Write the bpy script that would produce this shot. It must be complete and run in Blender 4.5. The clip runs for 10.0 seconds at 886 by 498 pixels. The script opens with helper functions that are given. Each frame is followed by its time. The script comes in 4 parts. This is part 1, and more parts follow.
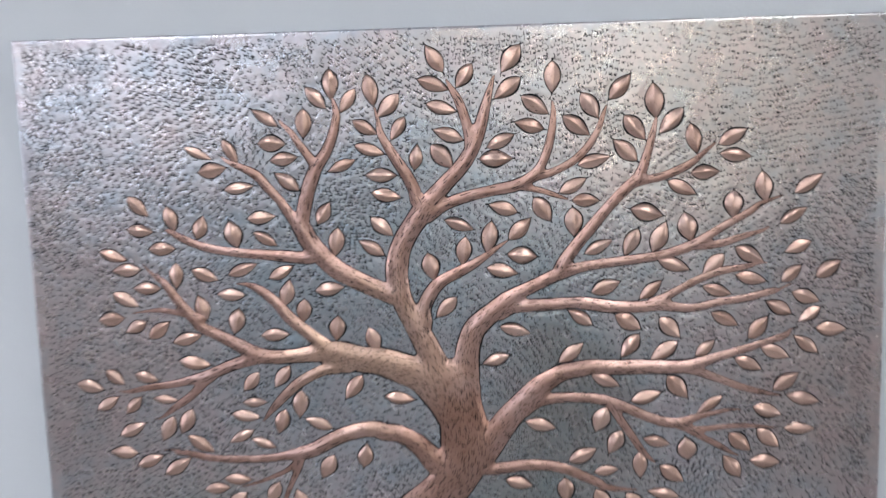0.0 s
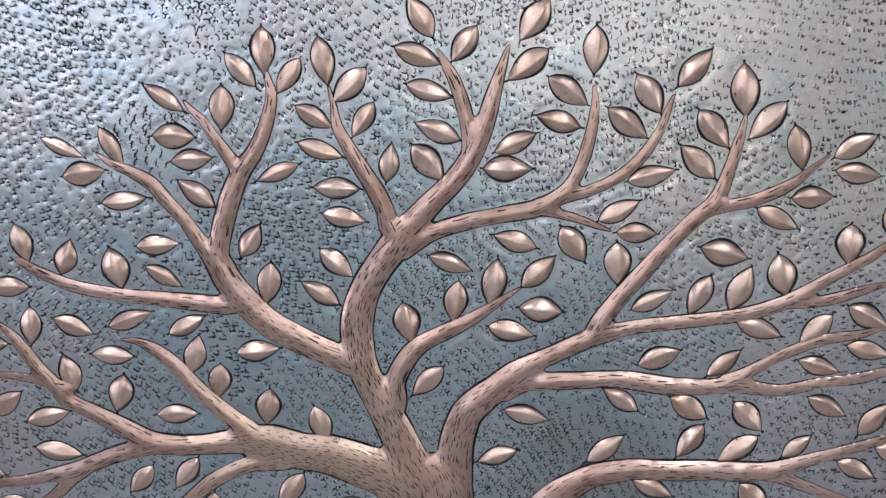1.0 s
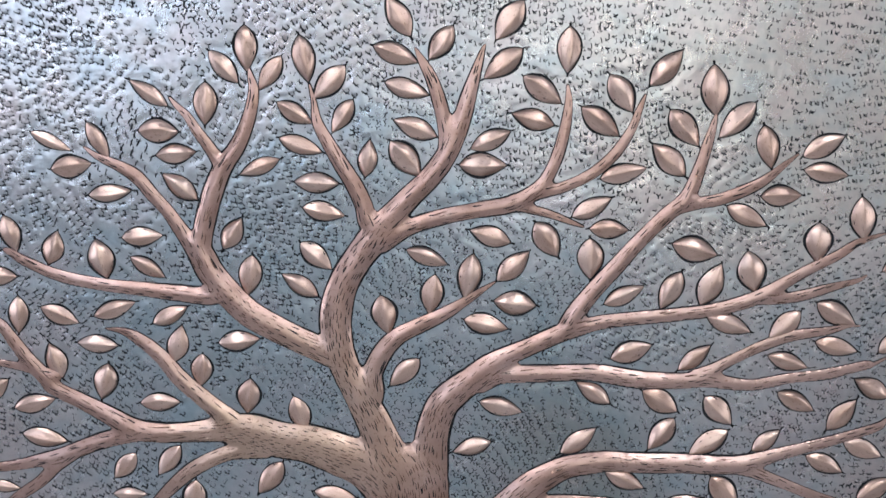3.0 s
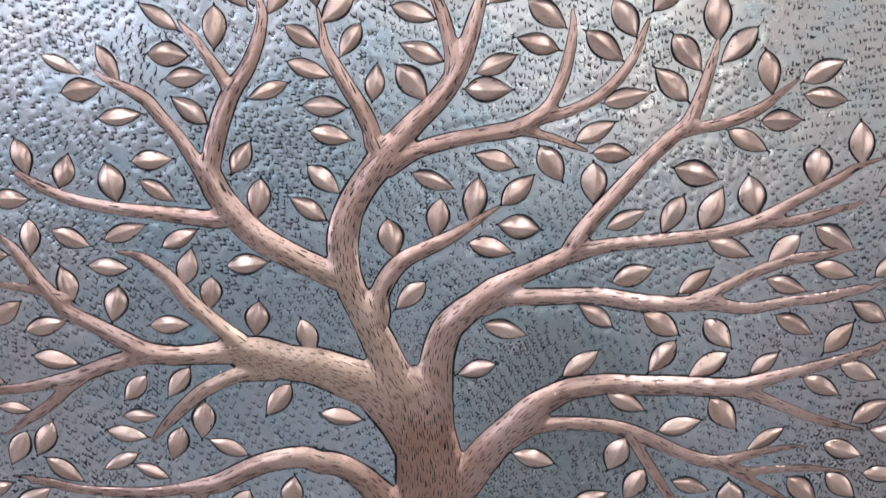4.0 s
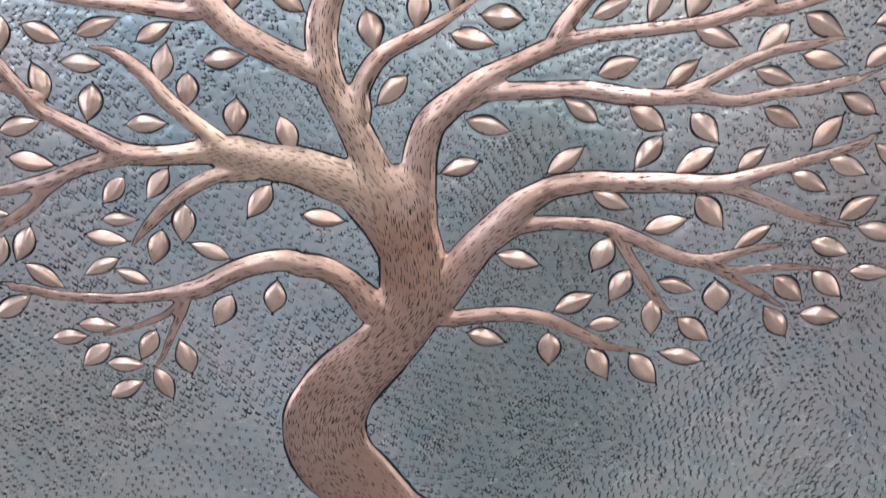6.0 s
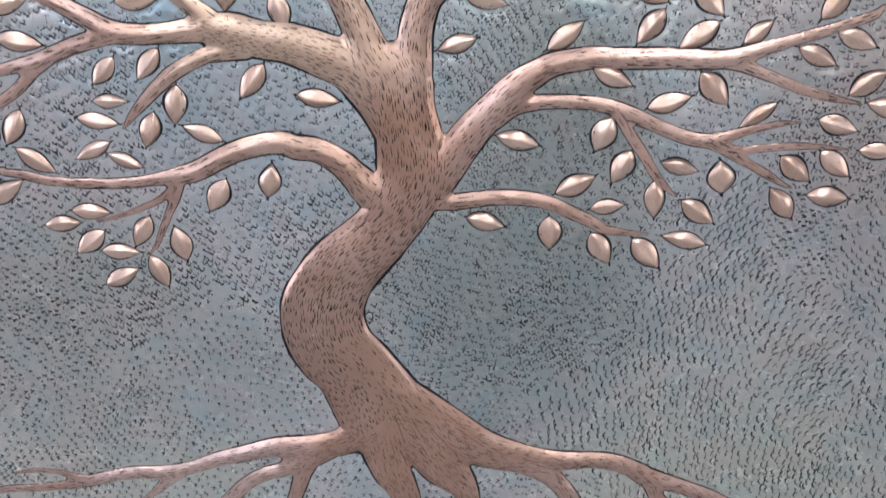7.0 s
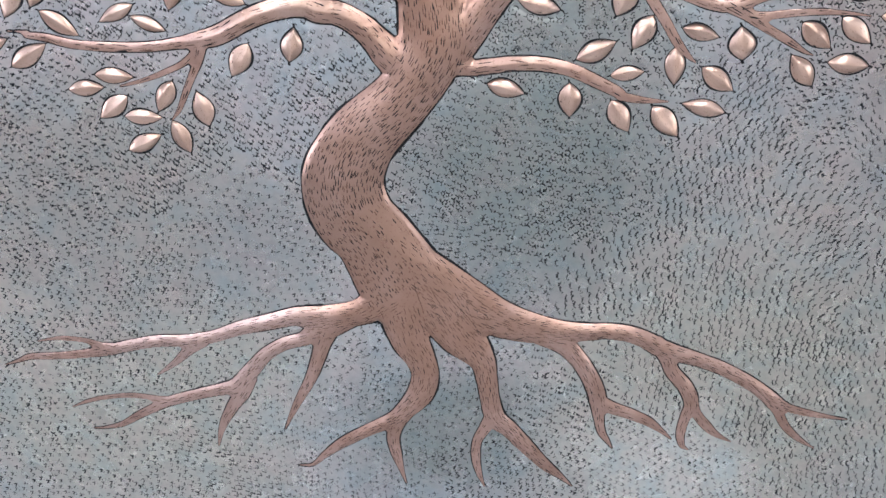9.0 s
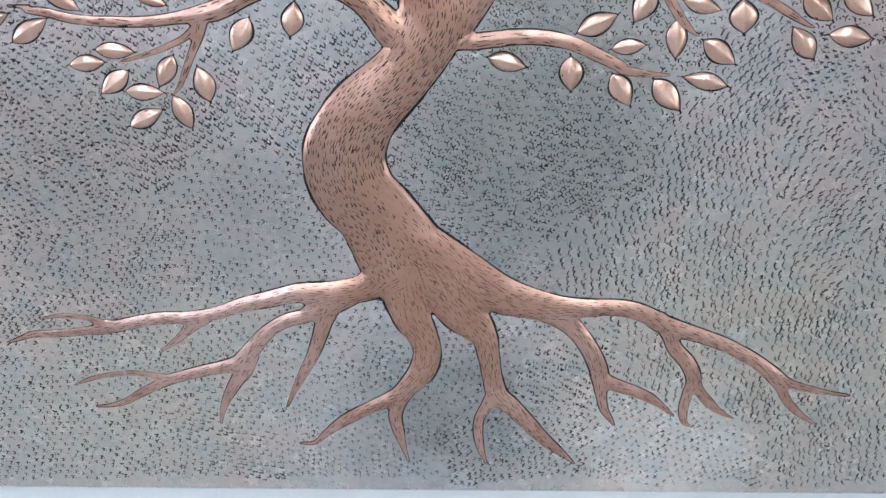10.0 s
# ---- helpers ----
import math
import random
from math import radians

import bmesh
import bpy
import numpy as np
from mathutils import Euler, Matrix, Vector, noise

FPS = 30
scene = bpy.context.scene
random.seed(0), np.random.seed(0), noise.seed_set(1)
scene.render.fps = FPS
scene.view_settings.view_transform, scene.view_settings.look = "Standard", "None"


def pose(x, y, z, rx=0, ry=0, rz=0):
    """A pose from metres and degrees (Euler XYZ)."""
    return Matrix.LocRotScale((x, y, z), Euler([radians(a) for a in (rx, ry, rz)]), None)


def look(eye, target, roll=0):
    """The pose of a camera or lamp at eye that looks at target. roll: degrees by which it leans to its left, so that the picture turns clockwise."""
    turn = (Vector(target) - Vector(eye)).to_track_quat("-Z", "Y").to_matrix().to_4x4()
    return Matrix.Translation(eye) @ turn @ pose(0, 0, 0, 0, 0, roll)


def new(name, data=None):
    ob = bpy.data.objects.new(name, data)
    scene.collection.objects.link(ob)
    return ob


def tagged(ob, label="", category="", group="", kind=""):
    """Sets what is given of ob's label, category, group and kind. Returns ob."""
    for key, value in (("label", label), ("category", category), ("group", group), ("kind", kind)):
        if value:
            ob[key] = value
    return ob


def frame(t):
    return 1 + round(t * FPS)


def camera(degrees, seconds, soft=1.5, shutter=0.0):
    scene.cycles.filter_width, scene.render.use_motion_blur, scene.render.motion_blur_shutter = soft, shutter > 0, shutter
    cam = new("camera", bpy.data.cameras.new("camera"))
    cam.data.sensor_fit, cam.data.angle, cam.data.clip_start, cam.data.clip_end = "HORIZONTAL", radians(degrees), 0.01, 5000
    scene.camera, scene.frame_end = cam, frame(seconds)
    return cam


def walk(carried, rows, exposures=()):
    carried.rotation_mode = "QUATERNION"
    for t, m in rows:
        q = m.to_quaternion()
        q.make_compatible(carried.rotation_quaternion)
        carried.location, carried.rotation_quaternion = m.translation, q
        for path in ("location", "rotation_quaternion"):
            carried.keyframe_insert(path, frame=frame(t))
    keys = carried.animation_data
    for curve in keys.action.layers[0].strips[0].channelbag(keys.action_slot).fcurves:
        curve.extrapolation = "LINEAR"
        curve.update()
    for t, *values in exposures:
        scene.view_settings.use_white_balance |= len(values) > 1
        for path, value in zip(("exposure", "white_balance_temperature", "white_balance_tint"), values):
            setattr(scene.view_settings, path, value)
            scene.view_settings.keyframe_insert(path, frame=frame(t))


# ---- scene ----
cam = camera(44.0, 10.0, soft=1.5, shutter=0.5)
PATH = [
    (0, (0.039, -1.137, 1.701), (-0.044, 0.837, 1.388), -1.8),
    (0.5, (0.024, -0.908, 1.703), (-0.016, 1.065, 1.381), -0.5),
    (1, (0.005, -0.763, 1.717), (0.002, 1.194, 1.305), 0.1),
    (1.5, (0.032, -0.754, 1.710), (-0.001, 1.209, 1.329), 0.2),
    (2, (0.019, -0.769, 1.716), (0.006, 1.196, 1.344), 0.8),
    (2.2, (0.021, -0.776, 1.717), (0.006, 1.189, 1.348), 0.7),
    (3.3, (0.030, -0.787, 1.700), (0.007, 1.172, 1.299), 0.5),
    (3.5, (0.030, -0.791, 1.692), (0.005, 1.167, 1.287), 0.5),
    (4, (0.020, -0.805, 1.673), (0.013, 1.147, 1.240), 0.7),
    (4.5, (0.030, -0.808, 1.651), (0.019, 1.138, 1.189), 0.8),
    (5, (0.032, -0.806, 1.631), (0.031, 1.127, 1.117), 0.8),
    (5.2, (0.027, -0.808, 1.619), (0.036, 1.122, 1.097), 0.7),
    (6.3, (0.032, -0.814, 1.568), (0.025, 1.091, 0.958), -0.1),
    (6.5, (0.042, -0.812, 1.560), (0.016, 1.084, 0.924), -0.3),
    (7, (0.042, -0.812, 1.528), (0.021, 1.072, 0.859), -0.3),
    (7.5, (0.048, -0.820, 1.504), (0.017, 1.056, 0.813), -0.4),
    (8, (0.044, -0.827, 1.489), (0.006, 1.036, 0.764), -0.4),
    (8.5, (0.035, -0.832, 1.481), (-0.005, 1.018, 0.723), -0.3),
    (9, (0.034, -0.841, 1.472), (-0.004, 1.009, 0.711), -0.1),
    (9.5, (0.031, -0.847, 1.464), (0.003, 1.003, 0.705), -0.2),
    (10, (0.035, -0.847, 1.454), (-0.008, 1.001, 0.691), -0.3),
]
walk(cam, [(t, look(eye, target, roll)) for t, eye, target, roll in PATH],
     [(0, -0.15, 6250, 17), (0.5, -0.08, 6060, 14), (1.2, -0.03, 5800, 9.5), (2, 0.02, 5800, 9.5), (3.5, 0.05, 5830, 11.5), (5, 0.19, 5900, 10.5), (6.5, 0.35, 6000, 10.5), (8, 0.58, 6030, 12), (10, 0.66, 6060, 12)])

# ---- world, daylight and exposure ----
world = bpy.data.worlds.new("sky")
scene.world = world
world.use_nodes = True
sky = world.node_tree.nodes.new("ShaderNodeTexSky")
sky.sky_type, sky.sun_disc = "NISHITA", False
sky.sun_elevation, sky.sun_rotation = radians(40), radians(150)
backing = world.node_tree.nodes["Background"]
backing.inputs["Strength"].default_value = 0.12
world.node_tree.links.new(sky.outputs["Color"], backing.inputs["Color"])


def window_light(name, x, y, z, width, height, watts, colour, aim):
    """Area lamp in a window's opening, standing in for daylight."""
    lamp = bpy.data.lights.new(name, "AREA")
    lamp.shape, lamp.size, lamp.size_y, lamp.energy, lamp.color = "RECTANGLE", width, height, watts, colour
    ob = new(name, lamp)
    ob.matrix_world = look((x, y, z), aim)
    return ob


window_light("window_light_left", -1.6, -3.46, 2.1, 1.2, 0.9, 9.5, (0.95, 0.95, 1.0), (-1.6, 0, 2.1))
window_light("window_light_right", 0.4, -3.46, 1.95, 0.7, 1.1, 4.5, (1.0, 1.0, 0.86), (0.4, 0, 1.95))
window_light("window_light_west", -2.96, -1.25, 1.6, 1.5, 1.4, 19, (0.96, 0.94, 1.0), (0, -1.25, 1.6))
# The east window is made up, to brighten the panel's right side.
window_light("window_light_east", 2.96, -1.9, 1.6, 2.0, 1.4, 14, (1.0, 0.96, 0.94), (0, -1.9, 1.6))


# ---- materials ----
def material(name):
    m = bpy.data.materials.new(name)
    m.use_nodes = True
    return m, m.node_tree, m.node_tree.nodes["Principled BSDF"]


def noise_node(tree, scale, detail=4.0, rough=0.6, coords="Object"):
    where = tree.nodes.new("ShaderNodeTexCoord")
    n = tree.nodes.new("ShaderNodeTexNoise")
    n.inputs["Scale"].default_value, n.inputs["Detail"].default_value, n.inputs["Roughness"].default_value = scale, detail, rough
    tree.links.new(where.outputs[coords], n.inputs["Vector"])
    return n.outputs["Fac"]


def ramp(tree, fac, *stops):
    r = tree.nodes.new("ShaderNodeValToRGB")
    while len(r.color_ramp.elements) < len(stops):
        r.color_ramp.elements.new(0.5)
    for e, (at, colour) in zip(r.color_ramp.elements, stops):
        e.position = at
        e.color = (*colour, 1) if isinstance(colour, tuple) else (colour, colour, colour, 1)
    tree.links.new(fac, r.inputs["Fac"])
    return r.outputs["Color"]


def mixed(tree, fac, a, b, how="MIX"):
    m = tree.nodes.new("ShaderNodeMix")
    m.data_type, m.blend_type = "RGBA", how
    for socket, v in ((m.inputs["Factor"], fac), (m.inputs["A"], a), (m.inputs["B"], b)):
        if isinstance(v, (int, float)):
            socket.default_value = v
        elif isinstance(v, tuple):
            socket.default_value = (*v, 1)
        else:
            tree.links.new(v, socket)
    return m.outputs["Result"]


def bump(tree, shader, *layers):
    last = None
    for height, strength, distance in layers:
        b = tree.nodes.new("ShaderNodeBump")
        b.inputs["Strength"].default_value, b.inputs["Distance"].default_value = strength, distance
        tree.links.new(height, b.inputs["Height"])
        if last:
            tree.links.new(last, b.inputs["Normal"])
        last = b.outputs["Normal"]
    tree.links.new(last, shader.inputs["Normal"])


def varied_noise(tree, scale, detail):
    """Noise that differs from object to object."""
    n = tree.nodes.new("ShaderNodeTexNoise")
    n.noise_dimensions = "4D"
    n.inputs["Scale"].default_value, n.inputs["Detail"].default_value = scale, detail
    where, info, spread = tree.nodes.new("ShaderNodeTexCoord"), tree.nodes.new("ShaderNodeObjectInfo"), tree.nodes.new("ShaderNodeMath")
    spread.operation, spread.inputs[1].default_value = "MULTIPLY", 60.0
    tree.links.new(info.outputs["Random"], spread.inputs[0])
    tree.links.new(spread.outputs["Value"], n.inputs["W"])
    tree.links.new(where.outputs["Object"], n.inputs["Vector"])
    return n.outputs["Fac"]


def patch(tree, x, y, radius):
    """1 in the middle of a round patch of tone on the panel, 0 outside it."""
    where = tree.nodes.new("ShaderNodeTexCoord")
    wobble = tree.nodes.new("ShaderNodeTexNoise")
    wobble.inputs["Scale"].default_value, wobble.inputs["Detail"].default_value = 9.0, 4.0
    shift = tree.nodes.new("ShaderNodeVectorMath")
    shift.operation, shift.inputs["Scale"].default_value = "SCALE", 0.12
    add = tree.nodes.new("ShaderNodeVectorMath")
    far = tree.nodes.new("ShaderNodeVectorMath")
    far.operation = "DISTANCE"
    far.inputs[1].default_value = (x + 0.06, y + 0.06, 0.06)
    spread = tree.nodes.new("ShaderNodeMapRange")
    spread.interpolation_type = "SMOOTHSTEP"
    spread.inputs["From Min"].default_value, spread.inputs["From Max"].default_value = radius, radius * 0.2
    tree.links.new(where.outputs["Object"], wobble.inputs["Vector"])
    tree.links.new(wobble.outputs["Color"], shift.inputs[0])
    tree.links.new(where.outputs["Object"], add.inputs[0])
    tree.links.new(shift.outputs["Vector"], add.inputs[1])
    tree.links.new(add.outputs["Vector"], far.inputs[0])
    tree.links.new(far.outputs["Value"], spread.inputs["Value"])
    return spread.outputs["Result"]


def copper(name, low, mid, high, smooth, rough, dents, wave, unit=1.0, grain=varied_noise, stains_and_sheen=()):
    """Burnished copper with brown patina clouds and fine scratches. unit: metres in one unit of the mesh."""
    m, tree, sh = material(name)
    clouds = ramp(tree, grain(tree, 28 * unit, 5), (0.3, low), (0.55, mid), (0.8, high))
    # tones laid over the clouds: brown stains and painted sheen
    for x, y, radius, tone in stains_and_sheen:
        clouds = mixed(tree, patch(tree, x, y, radius), clouds, mixed(tree, 0.5, clouds, tone))
    specks = ramp(tree, grain(tree, 420 * unit, 3), (0.30, (0.36, 0.24, 0.19)), (0.41, (1.0, 1.0, 1.0)))
    tree.links.new(mixed(tree, 0.55, clouds, specks, "MULTIPLY"), sh.inputs["Base Color"])
    sh.inputs["Metallic"].default_value = 1.0
    tree.links.new(ramp(tree, grain(tree, 60 * unit, 4), (0.3, smooth), (0.75, rough)), sh.inputs["Roughness"])
    bump(tree, sh, (grain(tree, wave * unit, 1.5), dents, 0.004), (grain(tree, 700 * unit, 2), 0.3 * dents, 0.001))
    return m


def patinated():
    """Copper sheet darkened to blue-grey, rubbed back to metal here and there."""
    m, tree, sh = material("patinated_sheet")
    colour = ramp(tree, noise_node(tree, 5.5, 4), (0.34, (0.50, 0.545, 0.59)), (0.52, (0.585, 0.595, 0.62)), (0.68, (0.66, 0.63, 0.625)))
    blue, deep, beige, moss = (0.40, 0.465, 0.505), (0.355, 0.395, 0.392), (0.64, 0.62, 0.575), (0.595, 0.595, 0.54)
    # Reflections put into colour: light upper right, darker side edges and lower left.
    for x, y, radius, tone in ((0.33, 0.62, 0.26, blue), (0.56, 0.58, 0.16, blue), (0.17, 0.14, 0.30, moss), (0.72, 0.12, 0.30, moss), (0.10, 0.27, 0.20, beige), (0.53, 0.33, 0.19, deep), (0.57, 0.49, 0.13, (0.34, 0.367, 0.366)), (0.47, 0.08, 0.12, deep), (0.67, 0.05, 0.11, (0.76, 0.77, 0.74)), (0.19, 0.30, 0.17, (0.51, 0.51, 0.49)), (0.32, 0.26, 0.11, (0.46, 0.48, 0.485)), (0.76, 0.80, 0.25, (0.72, 0.69, 0.65)),
                               (0.03, 0.52, 0.24, (0.57, 0.54, 0.535)), (0.88, 0.48, 0.24, (0.55, 0.51, 0.50))):
        colour = mixed(tree, patch(tree, x, y, radius), colour, tone)
    tint = ramp(tree, noise_node(tree, 30, 3), (0.32, (0.88, 0.97, 1.02)), (0.5, (1.0, 1.0, 1.0)), (0.68, (1.07, 0.99, 1.0)))
    colour = mixed(tree, 0.9, colour, tint, "MULTIPLY")
    fine = ramp(tree, noise_node(tree, 150, 5, 0.7), (0.3, (0.7, 0.73, 0.75)), (0.6, (1.0, 1.0, 1.0)))
    tree.links.new(mixed(tree, 0.5, colour, fine, "MULTIPLY"), sh.inputs["Base Color"])
    sh.inputs["Metallic"].default_value = 0.95
    tree.links.new(ramp(tree, noise_node(tree, 45, 5), (0.3, 0.23), (0.7, 0.34)), sh.inputs["Roughness"])
    bump(tree, sh, (noise_node(tree, 150, 2), 0.09, 0.003), (noise_node(tree, 900, 2), 0.1, 0.001))
    return m


def oxide(name, low, high):
    """Oxide left in the chased lines and punch marks."""
    m, tree, sh = material(name)
    tree.links.new(ramp(tree, noise_node(tree, 120, 4), (0.35, low), (0.65, high)), sh.inputs["Base Color"])
    sh.inputs["Metallic"].default_value, sh.inputs["Roughness"].default_value = 0.0, 0.8
    sh.inputs["Specular IOR Level"].default_value = 0.2
    return m


def plaster(name, low, high, scale=3.0):
    m, tree, sh = material(name)
    tree.links.new(ramp(tree, noise_node(tree, scale, 6), (0.3, low), (0.7, high)), sh.inputs["Base Color"])
    sh.inputs["Roughness"].default_value = 0.75
    bump(tree, sh, (noise_node(tree, 220, 3), 0.12, 0.002))
    return m


# The first patch puts the big left limb's golden highlight into its colour.
COPPER = copper("burnished_copper", (0.415, 0.266, 0.214), (0.54, 0.367, 0.314), (0.652, 0.484, 0.439), 0.27, 0.40, 0.07, 170, grain=noise_node,
                stains_and_sheen=((0.36, 0.545, 0.13, (0.68, 0.52, 0.38)), (0.46, 0.20, 0.14, (0.42, 0.24, 0.165)), (0.455, 0.465, 0.065, (0.36, 0.19, 0.12)), (0.44, 0.385, 0.10, (0.41, 0.255, 0.195)), (0.25, 0.18, 0.14, (0.66, 0.52, 0.49)), (0.70, 0.56, 0.2, (0.68, 0.50, 0.44)), (0.395, 0.28, 0.11, (0.36, 0.23, 0.175))))
POLISHED = copper("polished_copper", (0.50, 0.337, 0.265), (0.685, 0.50, 0.415), (0.81, 0.645, 0.56), 0.28, 0.41, 0.15, 60, 0.03)
SHEET = patinated()
OXIDE = oxide("black_oxide", (0.006, 0.007, 0.009), (0.024, 0.024, 0.027))
STAIN = oxide("blue_black_oxide", (0.006, 0.008, 0.011), (0.036, 0.040, 0.045))
BROWN = oxide("brown_oxide", (0.10, 0.055, 0.038), (0.19, 0.11, 0.08))
WALL = plaster("painted_wall", (0.61, 0.68, 0.71), (0.65, 0.72, 0.75))
SOUTH = plaster("beige_wall", (0.60, 0.55, 0.51), (0.65, 0.60, 0.56))
CEILING = plaster("ceiling_paint", (0.73, 0.745, 0.79), (0.78, 0.795, 0.84))
SIDES = plaster("side_wall_paint", (0.40, 0.42, 0.43), (0.45, 0.47, 0.48))
FLOOR = plaster("stone_floor", (0.40, 0.40, 0.40), (0.46, 0.455, 0.45), 6.0)
FRAME = plaster("white_frame_paint", (0.74, 0.74, 0.74), (0.8, 0.8, 0.8), 9.0)


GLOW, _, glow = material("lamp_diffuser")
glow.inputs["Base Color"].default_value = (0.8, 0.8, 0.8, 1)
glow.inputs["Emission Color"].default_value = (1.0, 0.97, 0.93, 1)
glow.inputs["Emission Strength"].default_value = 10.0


# ---- the room ----
def block(bm, x0, x1, y0, y1, z0, z1):
    made = bmesh.ops.create_cube(bm, size=1, matrix=Matrix.LocRotScale(
        ((x0 + x1) / 2, (y0 + y1) / 2, (z0 + z1) / 2), None, (x1 - x0, y1 - y0, z1 - z0)))
    return made["verts"]


def mesh_object(name, bm, *materials):
    me = bpy.data.meshes.new(name)
    bm.to_mesh(me)
    bm.free()
    for m in materials:
        me.materials.append(m)
    return new(name, me)


def part(name, bm, mat, parent, label=""):
    ob = mesh_object(name, bm, mat)
    ob.parent = parent
    return tagged(ob, label)


def setting(name, label, category, mat, *boxes):
    bm = bmesh.new()
    for b in boxes:
        block(bm, *b)
    return tagged(mesh_object(name, bm, mat), label, category, kind="structure")


X0, X1, Y0, Y1, TOP = -3.0, 3.0, -3.5, 0.02, 2.7
setting("floor", "plain grey stone floor of the room", "floor", FLOOR, (X0, X1, Y0, Y1, -0.1, 0.0))
setting("ceiling", "plain bluish white painted ceiling", "ceiling", CEILING, (X0, X1, Y0, Y1, TOP, TOP + 0.1))
setting("wall_north", "pale blue-grey painted wall behind the panel", "wall", WALL, (X0, X1, Y1, Y1 + 0.15, 0, TOP))
# openings: wall, from, to, sill, head
# All are out of view; the east one is added for fill.
OPENINGS = [("south", -2.2, -1.0, 1.65, 2.55), ("south", 0.05, 0.75, 1.4, 2.5), ("west", -2.0, -0.5, 0.9, 2.3), ("east", -2.9, -0.9, 0.9, 2.3)]


def turned(side, a, b, d0, d1, z0, z1):
    """A box that runs from a to b along a wall and from d0 to d1 out of the room."""
    if side == "south":
        return (a, b, Y0 - d1, Y0 - d0, z0, z1)
    return (X0 - d1, X0 - d0, a, b, z0, z1) if side == "west" else (X1 + d0, X1 + d1, a, b, z0, z1)


for side, (a, b) in (("south", (X0, X1)), ("west", (Y0, Y1)), ("east", (Y0, Y1))):
    boxes, at = [], a
    for _, p, q, z0, z1 in [o for o in OPENINGS if o[0] == side]:
        boxes += [(at, p, 0, TOP), (p, q, 0, z0), (p, q, z1, TOP)]
        at = q
    boxes.append((at, b, 0, TOP))
    setting("wall_" + side, "plain painted wall with window openings", "wall", SOUTH if side == "south" else SIDES, *[turned(side, p, q, 0, 0.2, z0, z1) for p, q, z0, z1 in boxes])
for n, (side, a, b, z0, z1) in enumerate(OPENINGS, 1):
    window = tagged(new("window_%d" % n), "white framed window, out of view, placed to let in light", "window", kind="structure")
    bm = bmesh.new()
    for p, q in ((a, a + 0.06), (b - 0.06, b), ((a + b) / 2 - 0.03, (a + b) / 2 + 0.03)):
        block(bm, *turned(side, p, q, 0.1, 0.16, z0, z1))
    for z in (z0, z1 - 0.06):
        for p, q in ((a + 0.06, (a + b) / 2 - 0.03), ((a + b) / 2 + 0.03, b - 0.06)):
            block(bm, *turned(side, p, q, 0.105, 0.155, z, z + 0.06))
    part("window_frame", bm, FRAME, window)

def added_ceiling_light(x, y, length):
    """An added, unseen ceiling lamp: white tray with a glowing diffuser in it."""
    lamp = tagged(new("added_ceiling_light"), "long white ceiling lamp, out of view, added to light the panel", "lamp", "ceiling lamps")
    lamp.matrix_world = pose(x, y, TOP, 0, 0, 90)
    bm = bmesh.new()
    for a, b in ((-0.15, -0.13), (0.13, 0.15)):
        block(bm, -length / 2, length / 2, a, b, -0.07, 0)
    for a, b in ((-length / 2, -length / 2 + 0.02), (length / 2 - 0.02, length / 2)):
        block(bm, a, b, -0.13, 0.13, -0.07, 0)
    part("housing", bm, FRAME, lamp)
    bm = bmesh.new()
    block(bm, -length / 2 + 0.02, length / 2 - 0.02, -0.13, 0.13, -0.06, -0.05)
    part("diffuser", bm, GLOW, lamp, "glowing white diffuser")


# Unseen lamps, added to put highlights on the leaves and limbs.
added_ceiling_light(-0.75, -2.0, 2.2)
added_ceiling_light(0.7, -2.0, 2.2)

# ---- the embossed panel ----
MM = 0.001
WIDE, HIGH = 900, 884
panel = tagged(new("embossed_panel"), "embossed copper panel with a tree in relief, on the wall", "wall art")
panel.matrix_world = pose(-0.45, 0, 0.866, 90, 0, 0)
rng = np.random.default_rng(7)

# a map of the figure, one cell a millimetre
figure = np.zeros((HIGH + 1, WIDE + 1), np.float32)
GY, GX = np.mgrid[0:HIGH + 1, 0:WIDE + 1].astype(np.float32)


def cover(x, y, radius):
    """Marks a disc of the panel as covered by the figure."""
    x0, x1, y0, y1 = (int(max(0, v)) for v in (x - radius - 1, x + radius + 2, y - radius - 1, y + radius + 2))
    near = (GX[y0:y1, x0:x1] - x) ** 2 + (GY[y0:y1, x0:x1] - y) ** 2 < radius * radius
    figure[y0:y1, x0:x1][near] = 1


def soft_noise(step, seed):
    """Smooth random heights from -1 to 1 over the panel, with lumps of about step millimetres."""
    r = np.random.default_rng(seed)
    ny, nx = int(HIGH / step) + 4, int(WIDE / step) + 4
    g = r.uniform(-1, 1, (ny, nx)).astype(np.float32)
    fy, fx = GY / step, GX / step
    iy, ix = fy.astype(int), fx.astype(int)
    ty, tx = fy - iy, fx - ix
    ty, tx = ty * ty * (3 - 2 * ty), tx * tx * (3 - 2 * tx)
    return (g[iy, ix] * (1 - tx) + g[iy, ix + 1] * tx) * (1 - ty) + (g[iy + 1, ix] * (1 - tx) + g[iy + 1, ix + 1] * tx) * ty


def blurred(a, n):
    for axis in (0, 1):
        c = np.cumsum(np.pad(a, [(n + 1, n) if k == axis else (0, 0) for k in (0, 1)], mode="edge"), axis=axis)
        a = (np.take(c, range(2 * n + 1, c.shape[axis]), axis) - np.take(c, range(0, c.shape[axis] - 2 * n - 1), axis)) / (2 * n + 1)
    return a


